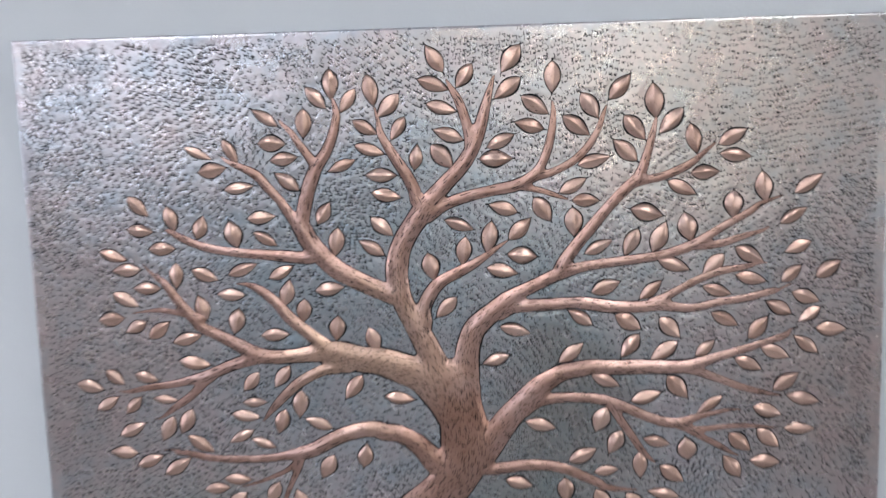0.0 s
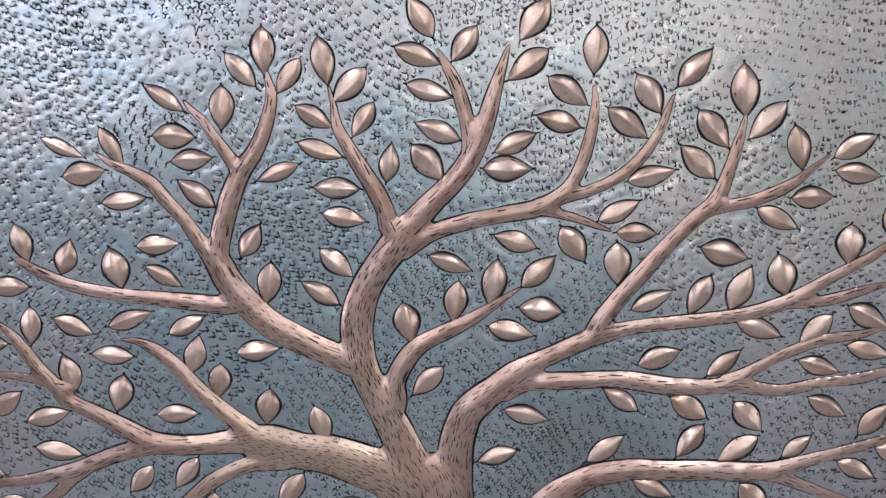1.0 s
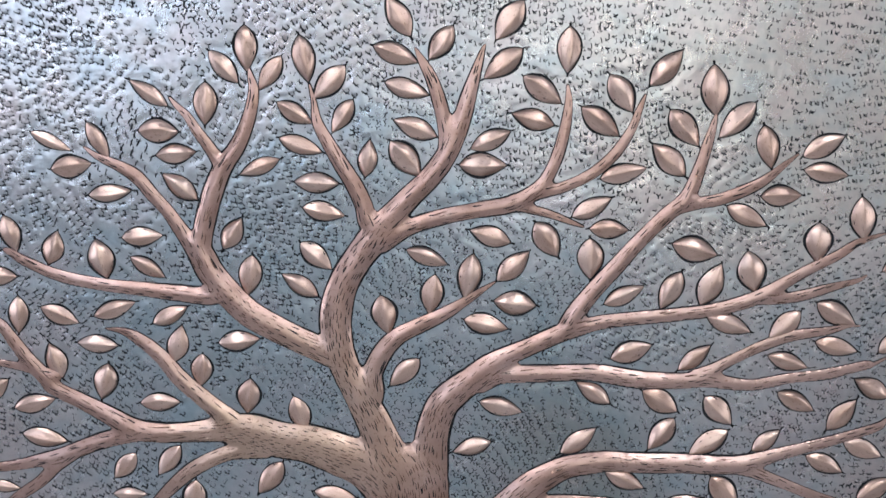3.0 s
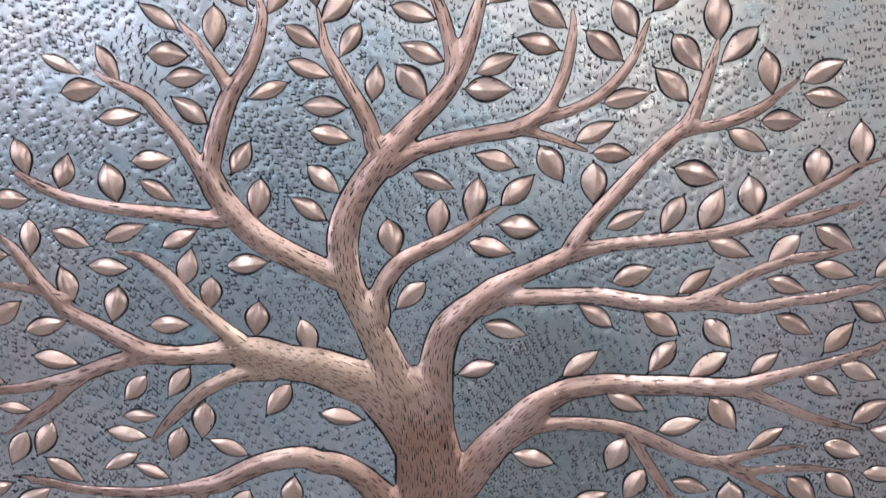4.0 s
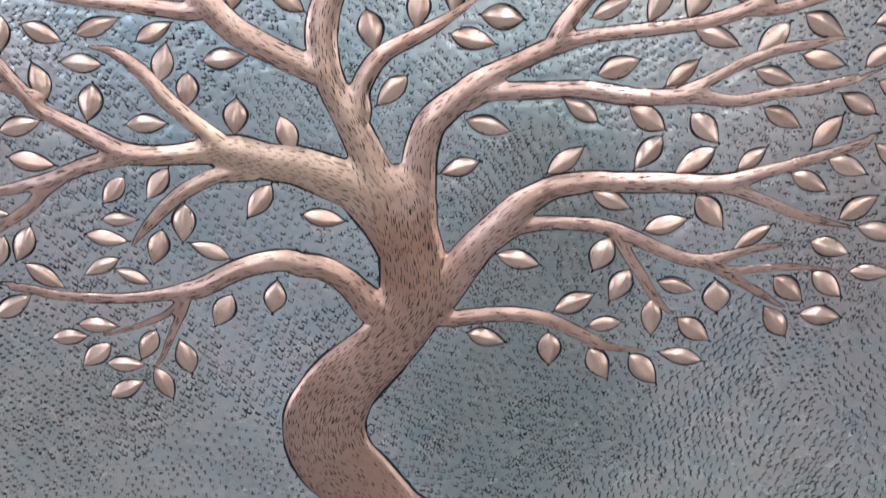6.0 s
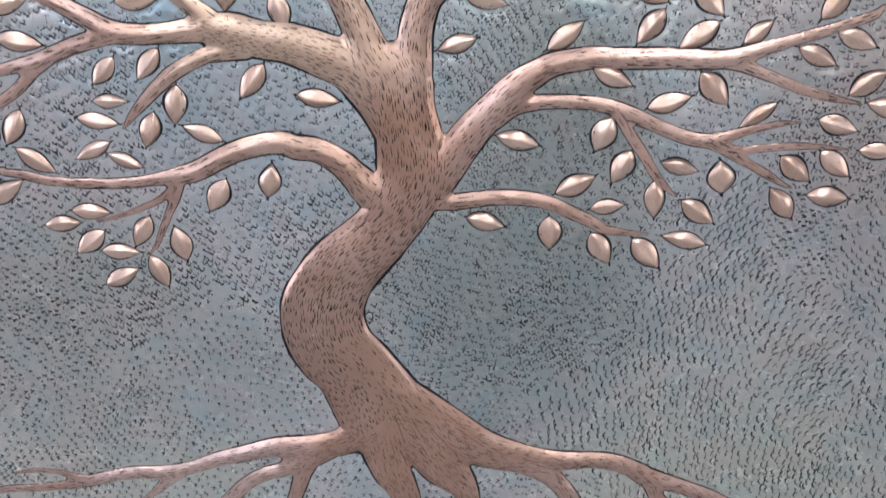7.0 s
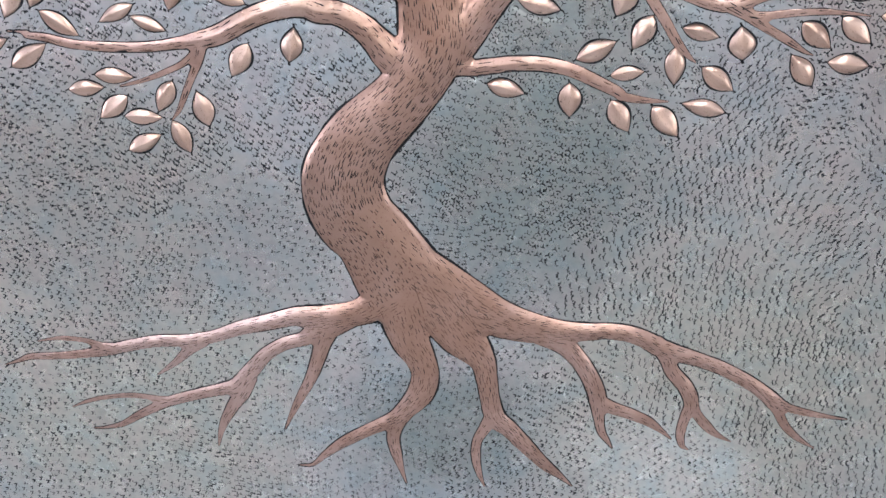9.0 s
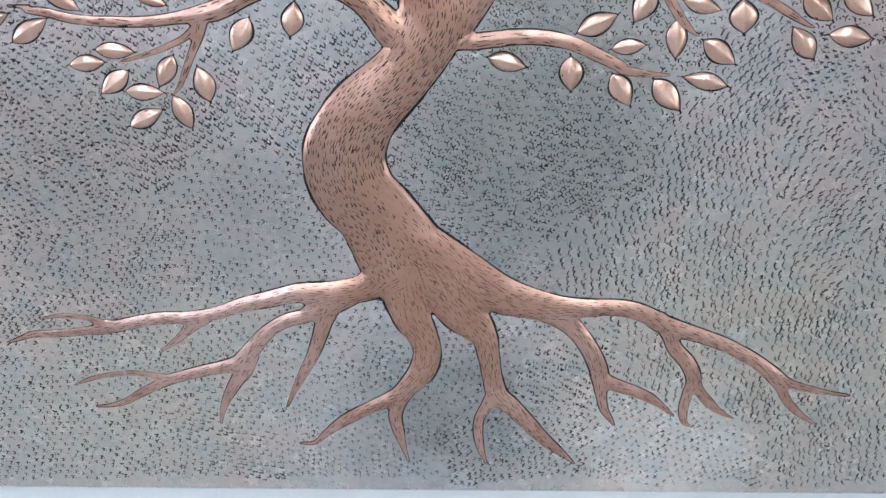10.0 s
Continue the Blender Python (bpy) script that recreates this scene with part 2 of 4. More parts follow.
def spline(points, step):
    """Smooth course through the points, with its width and direction."""
    p = np.array(points, float)
    q = np.vstack([2 * p[0] - p[1], p, 2 * p[-1] - p[-2]])
    out = []
    for k in range(len(p) - 1):
        a, b, c, d = q[k:k + 4]
        n = max(2, int(np.hypot(*(c - b)[:2]) / step))
        for t in np.arange(n) / n:
            out.append(0.5 * (2 * b + (c - a) * t + (2 * a - 5 * b + 4 * c - d) * t * t + (3 * b - a - 3 * c + d) * t ** 3))
    out.append(p[-1])
    out = np.array(out)
    way = np.gradient(out[:, :2], axis=0)
    way /= np.maximum(1e-6, np.hypot(way[:, 0], way[:, 1]))[:, None]
    reach = int(np.clip(np.median(out[:, 2]) / 6, 0, 6))
    if reach:
        pad = np.pad(way, ((reach, reach), (0, 0)), mode="edge")
        way = np.stack([pad[k:k + 2 * reach + 1].mean(axis=0) for k in range(len(way))])
        way /= np.hypot(way[:, 0], way[:, 1])[:, None]
    out[:, 2] = np.maximum(out[:, 2], 0.6)
    return out, way


def raw_mesh(name, verts, faces, parent, mats, slots=None, smooth=True):
    me = bpy.data.meshes.new(name)
    me.from_pydata([tuple(v) for v in verts], [], faces)
    for m in mats:
        me.materials.append(m)
    me.polygons.foreach_set("use_smooth", [smooth] * len(faces))
    if slots is not None:
        me.polygons.foreach_set("material_index", slots)
    me.update()
    ob = new(name, me)
    ob.parent = parent
    return ob


def swell(u, width):
    """Height of a limb's rounded section at u from -1 to 1."""
    top = np.minimum(0.42 * width, 4.2 + 0.1 * np.minimum(width, 38))
    return top * np.maximum(0, 1 - np.abs(u) ** 2.1) ** 0.72


relief = np.zeros_like(figure)
girth = np.zeros_like(figure)
field = np.full_like(figure, -9.0)
owner = np.full(figure.shape, -1, np.int16)
TREE = []


def limb(name, points):
    """A raised, tapering limb of the tree: its course is kept, and its swelling added to the relief."""
    course, way = spline(points, 1.0)
    number = len(TREE)
    TREE.append((name, course, way))
    for x, y, w in course:
        h = w / 2
        x0, x1, y0, y1 = (int(max(0, v)) for v in (x - h - 8, x + h + 9, y - h - 8, y + h + 9))
        far = np.hypot(GX[y0:y1, x0:x1] - x, GY[y0:y1, x0:x1] - y)
        d = far / h
        relief[y0:y1, x0:x1] = np.maximum(relief[y0:y1, x0:x1], swell(np.minimum(d, 1), w))
        girth[y0:y1, x0:x1] = np.where(d < 1, np.maximum(girth[y0:y1, x0:x1], w), girth[y0:y1, x0:x1])
        wins = h - far > field[y0:y1, x0:x1]
        field[y0:y1, x0:x1][wins] = (h - far)[wins]
        owner[y0:y1, x0:x1][wins] = number


def closed(a, radius):
    """Fills the inner corners of a field with fillets of about that radius."""
    ring = [(i, j) for i in range(-radius, radius + 1) for j in range(-radius, radius + 1) if i * i + j * j <= radius * radius + 0.5]
    for most in (np.maximum, np.minimum):
        wide = np.pad(a, radius, mode="edge")
        out = a.copy()
        for i, j in ring:
            out = most(out, wide[radius + i:radius + i + a.shape[0], radius + j:radius + j + a.shape[1]])
        a = out
    return a


def sampled(a, x, y):
    """Values of a panel map between its cells."""
    x, y = np.clip(x, 0, WIDE - 0.01), np.clip(y, 0, HIGH - 0.01)
    i, j = x.astype(int), y.astype(int)
    u, v = x - i, y - j
    return (a[j, i] * (1 - u) + a[j, i + 1] * u) * (1 - v) + (a[j + 1, i] * (1 - u) + a[j + 1, i + 1] * u) * v


def even_out(a, inside, n):
    """Blurs a map inside a shape without losing height at its rim."""
    return blurred(blurred(a * inside, n), n) / np.maximum(1e-3, blurred(blurred(inside, n), n))


taken = np.zeros(figure.shape, bool)


def stroke(centre, along, half, thin, slot, verts, faces, slots):
    """One chased stroke, pointed at both ends, where no other lies yet."""
    side = np.array((-along[1], along[0]))
    spots = [centre + along * half * t + side * u for t in (-1.2, -0.6, 0, 0.6, 1.2) for u in (-0.3, 0.3)]
    cells = [(int(np.clip(q[1] + 0.5, 0, HIGH)), int(np.clip(q[0] + 0.5, 0, WIDE))) for q in spots]
    if any(taken[c] or field[c] < 0.45 for c in cells):
        return
    for c in cells:
        taken[c] = True
    base = len(verts)
    for a, b in ((-half, 0), (-half * 0.6, -thin), (half * 0.3, -thin * 0.85), (half, 0), (half * 0.45, thin * 0.7), (-half * 0.65, thin)):
        verts.append((*(centre + along * a + side * b), 0))
    faces.append(tuple(range(base, base + 6)))
    slots.append(slot)


def strokes(number, parent):
    """Short chased strokes that follow a limb, filled with black or rubbed brown oxide."""
    name, course, way = TREE[number]
    r = np.random.default_rng(number + 500)
    verts, faces, slots = [], [], []
    length = len(course)
    lanes = max(3, int(np.max(course[:, 2]) / 1.45))
    for lane in range(lanes):
        k = int(r.integers(0, 9))
        while k < length - 3:
            x, y, w = course[k]
            d = way[k]
            here = k
            k += int(r.uniform(5, 9))
            tip = name == "branch" and w < 9 and length - here < 26
            if w < 2.5:
                continue
            u = 0.94 * (2 * (lane + 0.5 + r.normal(0, 0.13)) / lanes - 1)
            if w / 2.3 < 4:
                u = r.uniform(-0.85, 0.85)
            across = np.array((-d[1], d[0]))
            wear = noise.noise(Vector((x * 0.03 + 5 * u, y * 0.03, 3.3)))
            half, thin, slot = r.uniform(2.3, 3.7), r.uniform(0.2, 0.34), 0
            if name == "trunk" and y > 375 or w > 19 and 380 < x < 530 and y > 375:
                chance, half, thin, slot = 0.5 + 0.4 * (name == "trunk" and u < 0.1), half * 1.1, thin * 1.3, int(r.random() < 0.25)
            elif name == "trunk" and y > 295:
                chance, half, thin, slot = 1.0, half * 0.98, thin * 1.4, int(r.random() < 0.03 + 0.8 * wear)
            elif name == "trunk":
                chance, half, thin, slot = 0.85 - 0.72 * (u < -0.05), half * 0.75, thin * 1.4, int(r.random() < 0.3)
            elif name == "root":
                chance, half, slot = 0.3 + 0.4 * (wear > 0.1) + 0.3 * abs(u), half * r.uniform(0.8, 1.6), int(r.random() < 0.6)
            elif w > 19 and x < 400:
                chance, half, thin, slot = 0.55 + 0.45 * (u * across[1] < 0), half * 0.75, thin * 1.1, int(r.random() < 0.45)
            else:
                joint = math.exp(-here / 22) + 0.5 * math.exp(-(length - here) / 14)
                chance, slot = (0.51 + 0.6 * joint + 0.6 * max(0, wear)) * min(1.0, max(0.35, w / 2.3 / lanes)), int(r.random() < 0.45 - 0.35 * joint)
                half, thin = half * r.uniform(0.9, 1.9) * (0.85 + 0.5 * abs(u)), thin * r.uniform(0.75, 1.5)
                thin *= 1.0 + 0.3 * (abs(u) > 0.5)
                chance *= 0.55 + 0.85 * abs(u)
                if tip:
                    chance, slot, thin = 0.9, 0, thin * 1.2
            if r.random() > chance:
                continue
            if name == "trunk":
                thin, half = thin * r.uniform(0.55, 1.35), half * r.uniform(0.75, 1.35)
            tilt = r.normal(0, 0.05)
            along = d * math.cos(tilt) + across * math.sin(tilt)
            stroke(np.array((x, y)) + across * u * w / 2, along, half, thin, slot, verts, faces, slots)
    if np.max(course[:, 2]) > 12:
        # long fine scratches beside the rim
        for _ in range(int(length / (2.2 if np.max(course[:, 2]) > 24 else 3.0))):
            k = int(r.integers(6, length - 6))
            u = r.choice((-1, 1)) * r.uniform(0.72, 0.96)
            x, y, w = course[k]
            across = np.array((-way[k][1], way[k][0]))
            stroke(np.array((x, y)) + across * u * w / 2, way[k], r.uniform(3.5, 7.0), r.uniform(0.1, 0.2), int(r.random() < 0.5), verts, faces, slots)
    if name == "trunk":
        # long chased folds that fan out into the roots
        for x, turn, long in ((443, -1.45, 30), (456, -1.2, 36), (468, -1.05, 38), (481, -0.9, 36), (492, -0.8, 30)):
            line = [np.array((x, 236.0 - 0.25 * (x - 430)))]
            for step in range(12):
                a = turn + 0.35 * math.sin(step / 5) - 0.02 * step
                line.append(line[-1] + np.array((math.cos(a), math.sin(a))) * long / 12)
            for p, q in zip(line, line[1:]):
                side = np.array((p[1] - q[1], q[0] - p[0])) / np.hypot(*(q - p)) * 0.22
                base = len(verts)
                verts += [(*(p - side), 0), (*(q - side), 0), (*(q + side), 0), (*(p + side), 0)]
                faces.append((base, base + 1, base + 2, base + 3))
                slots.append(1)
    if faces:
        v = np.array(verts)
        v[:, 2] = sampled(surface, v[:, 0], v[:, 1]) + 0.12
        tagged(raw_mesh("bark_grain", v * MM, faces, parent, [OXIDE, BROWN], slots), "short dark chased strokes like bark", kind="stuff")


def clipped(poly, k, sign, level=0.0):
    """The part of a polygon where value k of its corners, times sign, lies above the level."""
    out = []
    for a, b in zip(poly, poly[1:] + poly[:1]):
        va, vb = sign * a[k] - level, sign * b[k] - level
        if va >= 0:
            out.append(a)
        if (va >= 0) != (vb >= 0):
            t = va / (va - vb)
            out.append(tuple(p + (q - p) * t for p, q in zip(a, b)))
    return out


def build_limb(number):
    """The limb's share of the common relief, with a chased black line along its rim."""
    name, course, way = TREE[number]
    base = 1.05 + 0.4 * min(1.0, course[0][2] / 30) + 0.2 * min(1.0, max(0.0, course[0][2] / 30 - 1.1))
    base *= 0.95 if name == "root" else 1.0
    mine = owner[:-1, :-1] == number
    corners = [field[:-1, :-1], field[:-1, 1:], field[1:, 1:], field[1:, :-1]]
    least, most = np.minimum.reduce(corners), np.maximum.reduce(corners)
    index, co, faces, slots = {}, [], [], []

    def at(x, y, f):
        key = (round(x * 50), round(y * 50))
        if key not in index:
            index[key] = len(co)
            i, j = int(x), int(y)
            z = surface[j, i] if f > 0.02 else float(lie[j, i]) + (0.2 if f > -0.05 else 0.1)
            co.append((x, y, z))
        return index[key]
    for j, i in zip(*np.nonzero(mine & (least > 0.02))):
        faces.append(tuple(at(i + a, j + b, 1.0) for a, b in ((0, 0), (1, 0), (1, 1), (0, 1))))
        slots.append(0)
    for j, i in zip(*np.nonzero(mine & (least <= 0.02) & (most > -2.8))):
        j, i = int(j), int(i)
        poly = [(i + a, j + b, float(field[j + b, i + a]), float(field[j + b, i + a] + base * rim[j + b, i + a])) for a, b in ((0, 0), (1, 0), (1, 1), (0, 1))]
        for slot, shape in ((0, clipped(poly, 2, 1)), (1, clipped(clipped(poly, 2, -1), 3, 1))):
            f = list(dict.fromkeys(at(*p[:3]) for p in shape))
            if len(f) > 2:
                faces.append(tuple(f))
                slots.append(slot)
    flat = np.array(co)
    ob = raw_mesh(name, flat * MM, faces, panel, [COPPER, OXIDE], slots)
    # normals of the common relief, so that forks run smoothly into one another
    gx = (sampled(surface, flat[:, 0] + 0.9, flat[:, 1]) - sampled(surface, flat[:, 0] - 0.9, flat[:, 1])) / 1.8
    gy = (sampled(surface, flat[:, 0], flat[:, 1] + 0.9) - sampled(surface, flat[:, 0], flat[:, 1] - 0.9)) / 1.8
    nor = np.stack([-gx, -gy, np.ones_like(gx)], -1)
    nor /= np.linalg.norm(nor, axis=1)[:, None]
    ob.data.normals_split_custom_set_from_vertices(nor.tolist())
    strokes(number, ob)
    return ob


def leaf_mesh(seed):
    """A pointed leaf 1 long and 1 wide, beaten up to a bent ridge and dented, with chased lines that overshoot its tips."""
    r = np.random.default_rng(seed)
    bend, lean, soft = r.uniform(-0.16, 0.16), r.uniform(-0.22, 0.22), r.uniform(0.04, 0.24)
    fat = r.uniform(0.44, 0.56)
    dents = [(r.uniform(0.15, 0.85), r.uniform(-0.7, 0.7), r.uniform(0.10, 0.22), r.uniform(-0.15, 0.11)) for _ in range(6)]
    verts, faces, slots = [], [], []
    S = np.linspace(0, 1, 21)
    U = np.array([-1, -0.94, -0.8, -0.6, -0.4, -0.2, -0.08, 0.0, 0.08, 0.2, 0.4, 0.6, 0.8, 0.94, 1])

    def half(s):
        e = math.log(0.5) / math.log(fat)
        return 0.515 * math.sin(math.pi * s ** e) ** 0.86 if 0 < s < 1 else 0.0

    def rise(s, u):
        """Two faces that meet in a worn ridge, on a shallow dome."""
        if not 0 < s < 1:
            return 0.0
        crease = 1 - (math.hypot(u, soft) - soft) / (math.hypot(1, soft) - soft)
        z = (0.56 * crease + 0.44 * max(0.0, 1 - u * u) ** 0.62) * math.sin(math.pi * s) ** 0.5
        fade = (1 - u * u) * math.sin(math.pi * s)
        return z + fade * sum(d * math.exp(-((s - p) ** 2 + (0.5 * (u - q)) ** 2) / (w * w)) for p, q, w, d in dents)
    for s in S:
        ridge = (lean + bend * math.sin(3.1 * s)) * 1.2
        mid = 0.06 * bend * 10 * s * (1 - s)
        for u in U:
            verts.append((s - 0.5, (u + ridge * (1 - u * u)) * half(s) + mid, rise(s, u)))
    n = len(U)
    for k in range(len(S) - 1):
        for j in range(n - 1):
            faces.append((k * n + j, k * n + n + j, k * n + n + j + 1, k * n + j + 1))
            slots.append(0)
    bold = r.choice((-1, 1))
    for sign in (-1, 1):
        over = r.uniform(0.0, 0.12, 2)
        heavy = r.uniform(1.0, 1.25) if sign == bold else r.uniform(0.75, 1.0)
        T = np.linspace(-over[0], 1 + over[1], 19)
        base = len(verts)
        for s in T:
            mid = 0.06 * bend * 10 * s * (1 - s)
            h = half(min(1, max(0, s)))
            if s < 0 or s > 1:
                h = -0.30 * (-s if s < 0 else s - 1)
            t = heavy * (0.09 + 0.03 * math.sin(5 * s + seed)) * (0.5 + 0.5 * math.sin(math.pi * min(1, max(0, s))) ** 0.5)
            verts.append((s - 0.5, sign * (h - 0.04) + mid, 0.05))
            verts.append((s - 0.5, sign * (h + t) + mid, 0.03))
        for k in range(len(T) - 1):
            q = (base + 2 * k, base + 2 * k + 1, base + 2 * k + 3, base + 2 * k + 2)
            faces.append(q if sign < 0 else q[::-1])
            slots.append(1)
    # specks of oxide left along the margin
    for _ in range(int(r.integers(0, 6))):
        s, u = r.uniform(0.1, 0.9), r.choice((-1, 1)) * (1 - abs(r.normal(0, 0.14)))
        long, thin, tilt = r.uniform(0.015, 0.06), r.uniform(0.012, 0.035), r.uniform(-0.6, 0.6)
        base = len(verts)
        for k in range(6):
            a = k * math.pi / 3
            p = s + long * math.cos(a) * r.uniform(0.6, 1.2)
            q = max(-0.97, min(0.97, u + 2.2 * thin * (math.sin(a) + tilt * math.cos(a)) * r.uniform(0.6, 1.2)))
            ridge = (lean + bend * math.sin(3.1 * p)) * 1.2
            verts.append((p - 0.5, (q + ridge * (1 - q * q)) * half(p) + 0.6 * bend * p * (1 - p), rise(p, q) + 0.03))
        faces.append(tuple(range(base, base + 6)))
        slots.append(1)
    me = bpy.data.meshes.new("leaf")
    me.from_pydata(verts, [], faces)
    me.materials.append(POLISHED)
    me.materials.append(OXIDE)
    me.polygons.foreach_set("use_smooth", [True] * len(faces))
    me.polygons.foreach_set("material_index", slots)
    me.update()
    return me


LEAF_SHAPES = [leaf_mesh(k) for k in range(24)]
leaves = [0]


def sprig(*rows):
    """Leaves: centre x, y, direction in degrees, length and width, in millimetres."""
    for x, y, angle, length, width in rows:
        k = leaves[0]
        leaves[0] += 1
        ob = new("leaf", LEAF_SHAPES[(k * 7 + k // 5) % len(LEAF_SHAPES)])
        ob.parent = panel
        high = 0.23 * width * (0.75 + 0.5 * ((k * 37) % 11) / 11)
        ob.matrix_basis = Matrix.LocRotScale((x * MM, y * MM, float(lie[min(HIGH, y), min(WIDE, x)]) * MM), Euler((0, 0, radians(angle))), (length * MM, width * MM, high * MM))
        c, s = math.cos(radians(angle)), math.sin(radians(angle))
        for t in np.linspace(-0.5, 0.5, 11):
            cover(x + c * t * length, y + s * t * length, 0.7 + width / 2 * math.cos(math.pi * t) ** 0.8)


# the slow waves of the sheet, which everything on it follows
lie = 0.8 * soft_noise(190, 21) + 0.45 * soft_noise(75, 22)

# trunk, branches and roots: x, y and width in millimetres from the panel's lower left corner
limb("trunk", [(436, 224, 78.4), (411, 267, 65.6), (395, 286, 66.1), (387, 305, 67.1), (386, 322, 65.7), (392, 339, 61.1), (406, 360, 54.9), (435, 389, 47.5), (453, 415, 49.0), (460, 439, 54.2), (455, 484, 45.0), (452, 508, 46.0), (447, 520, 32.0)])
limb("branch", [(443, 510, 36.7), (430, 527, 30.4), (420, 552, 24.6), (408, 576, 21.9), (397, 600, 20.6), (392, 624, 22.3), (393, 643, 22.6), (399, 662, 20.4), (409, 679, 20.0), (420, 694, 20.9), (426, 703, 17.9)])
limb("branch", [(423, 700, 20.4), (433, 710, 17.3), (445, 723, 15.2), (461, 739, 14.3), (472, 754, 14.1), (480, 770, 12.1), (486, 790, 11.0), (491, 808, 7.9), (497, 828, 3.1), (499, 833, 1.1)])
limb("branch", [(472, 752, 11.0), (472, 770, 10.1), (468, 790, 9.2), (462, 808, 7.9), (455, 821, 5.3), (450, 830, 1.3)])
limb("branch", [(424, 700, 15.9), (416, 706, 13.4), (413, 718, 12.1), (406, 733, 11.2), (396, 749, 10.3), (387, 764, 8.9), (380, 778, 6.7), (378, 791, 3.5), (375, 804, 1.1)])
limb("branch", [(426, 690, 13.6), (446, 702, 10.8), (470, 710, 10.8), (494, 715, 10.8), (520, 720, 11.2), (536, 729, 9.6), (545, 739, 8.4), (552, 755, 7.9), (557, 775, 7.1), (559, 793, 5.1), (558, 805, 1.6)])
limb("branch", [(522, 722, 9.6), (540, 728, 7.6), (558, 733, 7.2), (578, 743, 7.5), (593, 757, 7.2), (604, 774, 6.0), (609, 788, 4.3), (613, 799, 1.2)])
limb("branch", [(516, 719, 6.4), (530, 717, 5.7), (547, 713, 4.9), (561, 708, 3.6), (572, 704, 1.2)])
limb("branch", [(390, 605, 18.9), (365, 616, 18.5), (349, 624, 18.9), (328, 636, 19.8), (313, 651, 19.3), (301, 666, 18.9), (295, 678, 18.1), (291, 686, 15.2)])
limb("branch", [(310, 652, 14.6), (297, 649, 12.4), (275, 651, 11.1), (246, 654, 9.9), (218, 657, 8.9), (189, 663, 8.1), (165, 673, 6.5), (152, 681, 4.5), (148, 682, 0.7)])
limb("branch", [(293, 678, 14.6), (295, 693, 13.8), (298, 707, 13.8), (304, 727, 13.6), (312, 745, 12.0), (323, 761, 10.4), (331, 780, 8.8), (335, 798, 7.1), (333, 810, 3.6), (332, 815, 1.2)])
limb("branch", [(312, 742, 9.6), (304, 756, 8.0), (294, 770, 7.1), (287, 781, 5.6), (279, 789, 3.2), (275, 794, 1.2)])
limb("branch", [(293, 678, 13.0), (281, 696, 10.2), (271, 711, 8.9), (259, 725, 8.8), (249, 737, 8.8), (236, 745, 6.9), (222, 751, 4.4), (212, 758, 1.2)])
limb("branch", [(416, 562, 13.8), (420, 576, 14.0), (419, 591, 13.8), (427, 608, 13.4), (438, 620, 12.0), (455, 629, 10.6), (471, 637, 9.2), (487, 647, 6.4), (500, 656, 3.6), (509, 662, 0.9)])
limb("branch", [(459, 506, 33.0), (462, 523, 26.7), (463, 538, 24.7), (466, 553, 23.0), (472, 568, 22.2), (482, 578, 21.0), (492, 586, 18.9), (505, 597, 17.3), (518, 605, 14.0), (535, 613, 12.3), (552, 621, 12.3), (564, 627, 11.5), (569, 632, 12.3)])
limb("branch", [(561, 626, 11.4), (568, 638, 13.0), (579, 653, 12.2), (595, 672, 11.4), (612, 692, 10.4), (631, 712, 10.4), (646, 726, 10.4), (654, 747, 8.0), (659, 765, 6.8), (662, 777, 4.7), (664, 787, 1.2)])
limb("branch", [(641, 719, 9.6), (655, 722, 8.0), (670, 725, 8.0), (688, 732, 7.6), (701, 739, 6.4), (713, 749, 4.3), (724, 758, 1.2)])
limb("branch", [(556, 623, 12.4), (586, 632, 10.3), (615, 636, 9.3), (643, 639, 9.1), (671, 643, 8.9), (695, 650, 9.8), (711, 658, 8.9), (734, 672, 7.3), (758, 685, 6.5), (771, 694, 5.1), (784, 699, 2.5), (794, 702, 0.6)])
limb("branch", [(703, 652, 8.9), (720, 652, 7.3), (736, 655, 7.3), (755, 661, 5.7), (773, 666, 3.3), (780, 670, 1.2)])
limb("branch", [(500, 583, 11.7), (513, 590, 12.0), (529, 592, 12.6), (553, 593, 11.7), (576, 594, 11.1), (588, 593.5, 12.4), (617, 589, 12.4), (646, 588, 11.6), (668, 589, 10.7), (700, 585.5, 7.8), (728, 591, 7.4), (757, 595, 7.4), (785, 602, 6.2), (789, 602, 3.0), (799, 607, 1.7), (806, 610, 0.6)])
limb("branch", [(660, 592, 9.9), (674, 598, 8.3), (690, 607, 7.4), (710, 617, 7.4), (730, 624, 7.4), (754, 628, 5.4), (770, 632, 2.8), (778, 632, 1.2)])
limb("branch", [(470, 418, 27.7), (487, 443, 28.9), (504, 467, 26.4), (521, 485, 24.5), (537, 501, 22.8), (549, 510, 19.6), (566, 519, 16.6), (588, 523, 16.1), (597, 524, 15.4), (619, 523, 14.5), (649, 523, 14.5), (675, 522, 14.0), (697, 523, 12.5), (728, 532, 9.3), (752, 539, 7.7), (775, 546, 7.2), (798, 554, 5.8), (804, 560, 1.7), (811, 562, 0.6)])
limb("branch", [(693, 521, 11.1), (707, 517, 8.7), (725, 510, 7.8), (750, 500, 7.3), (770, 494, 5.4), (788, 490, 2.2), (795, 489, 0.7)])
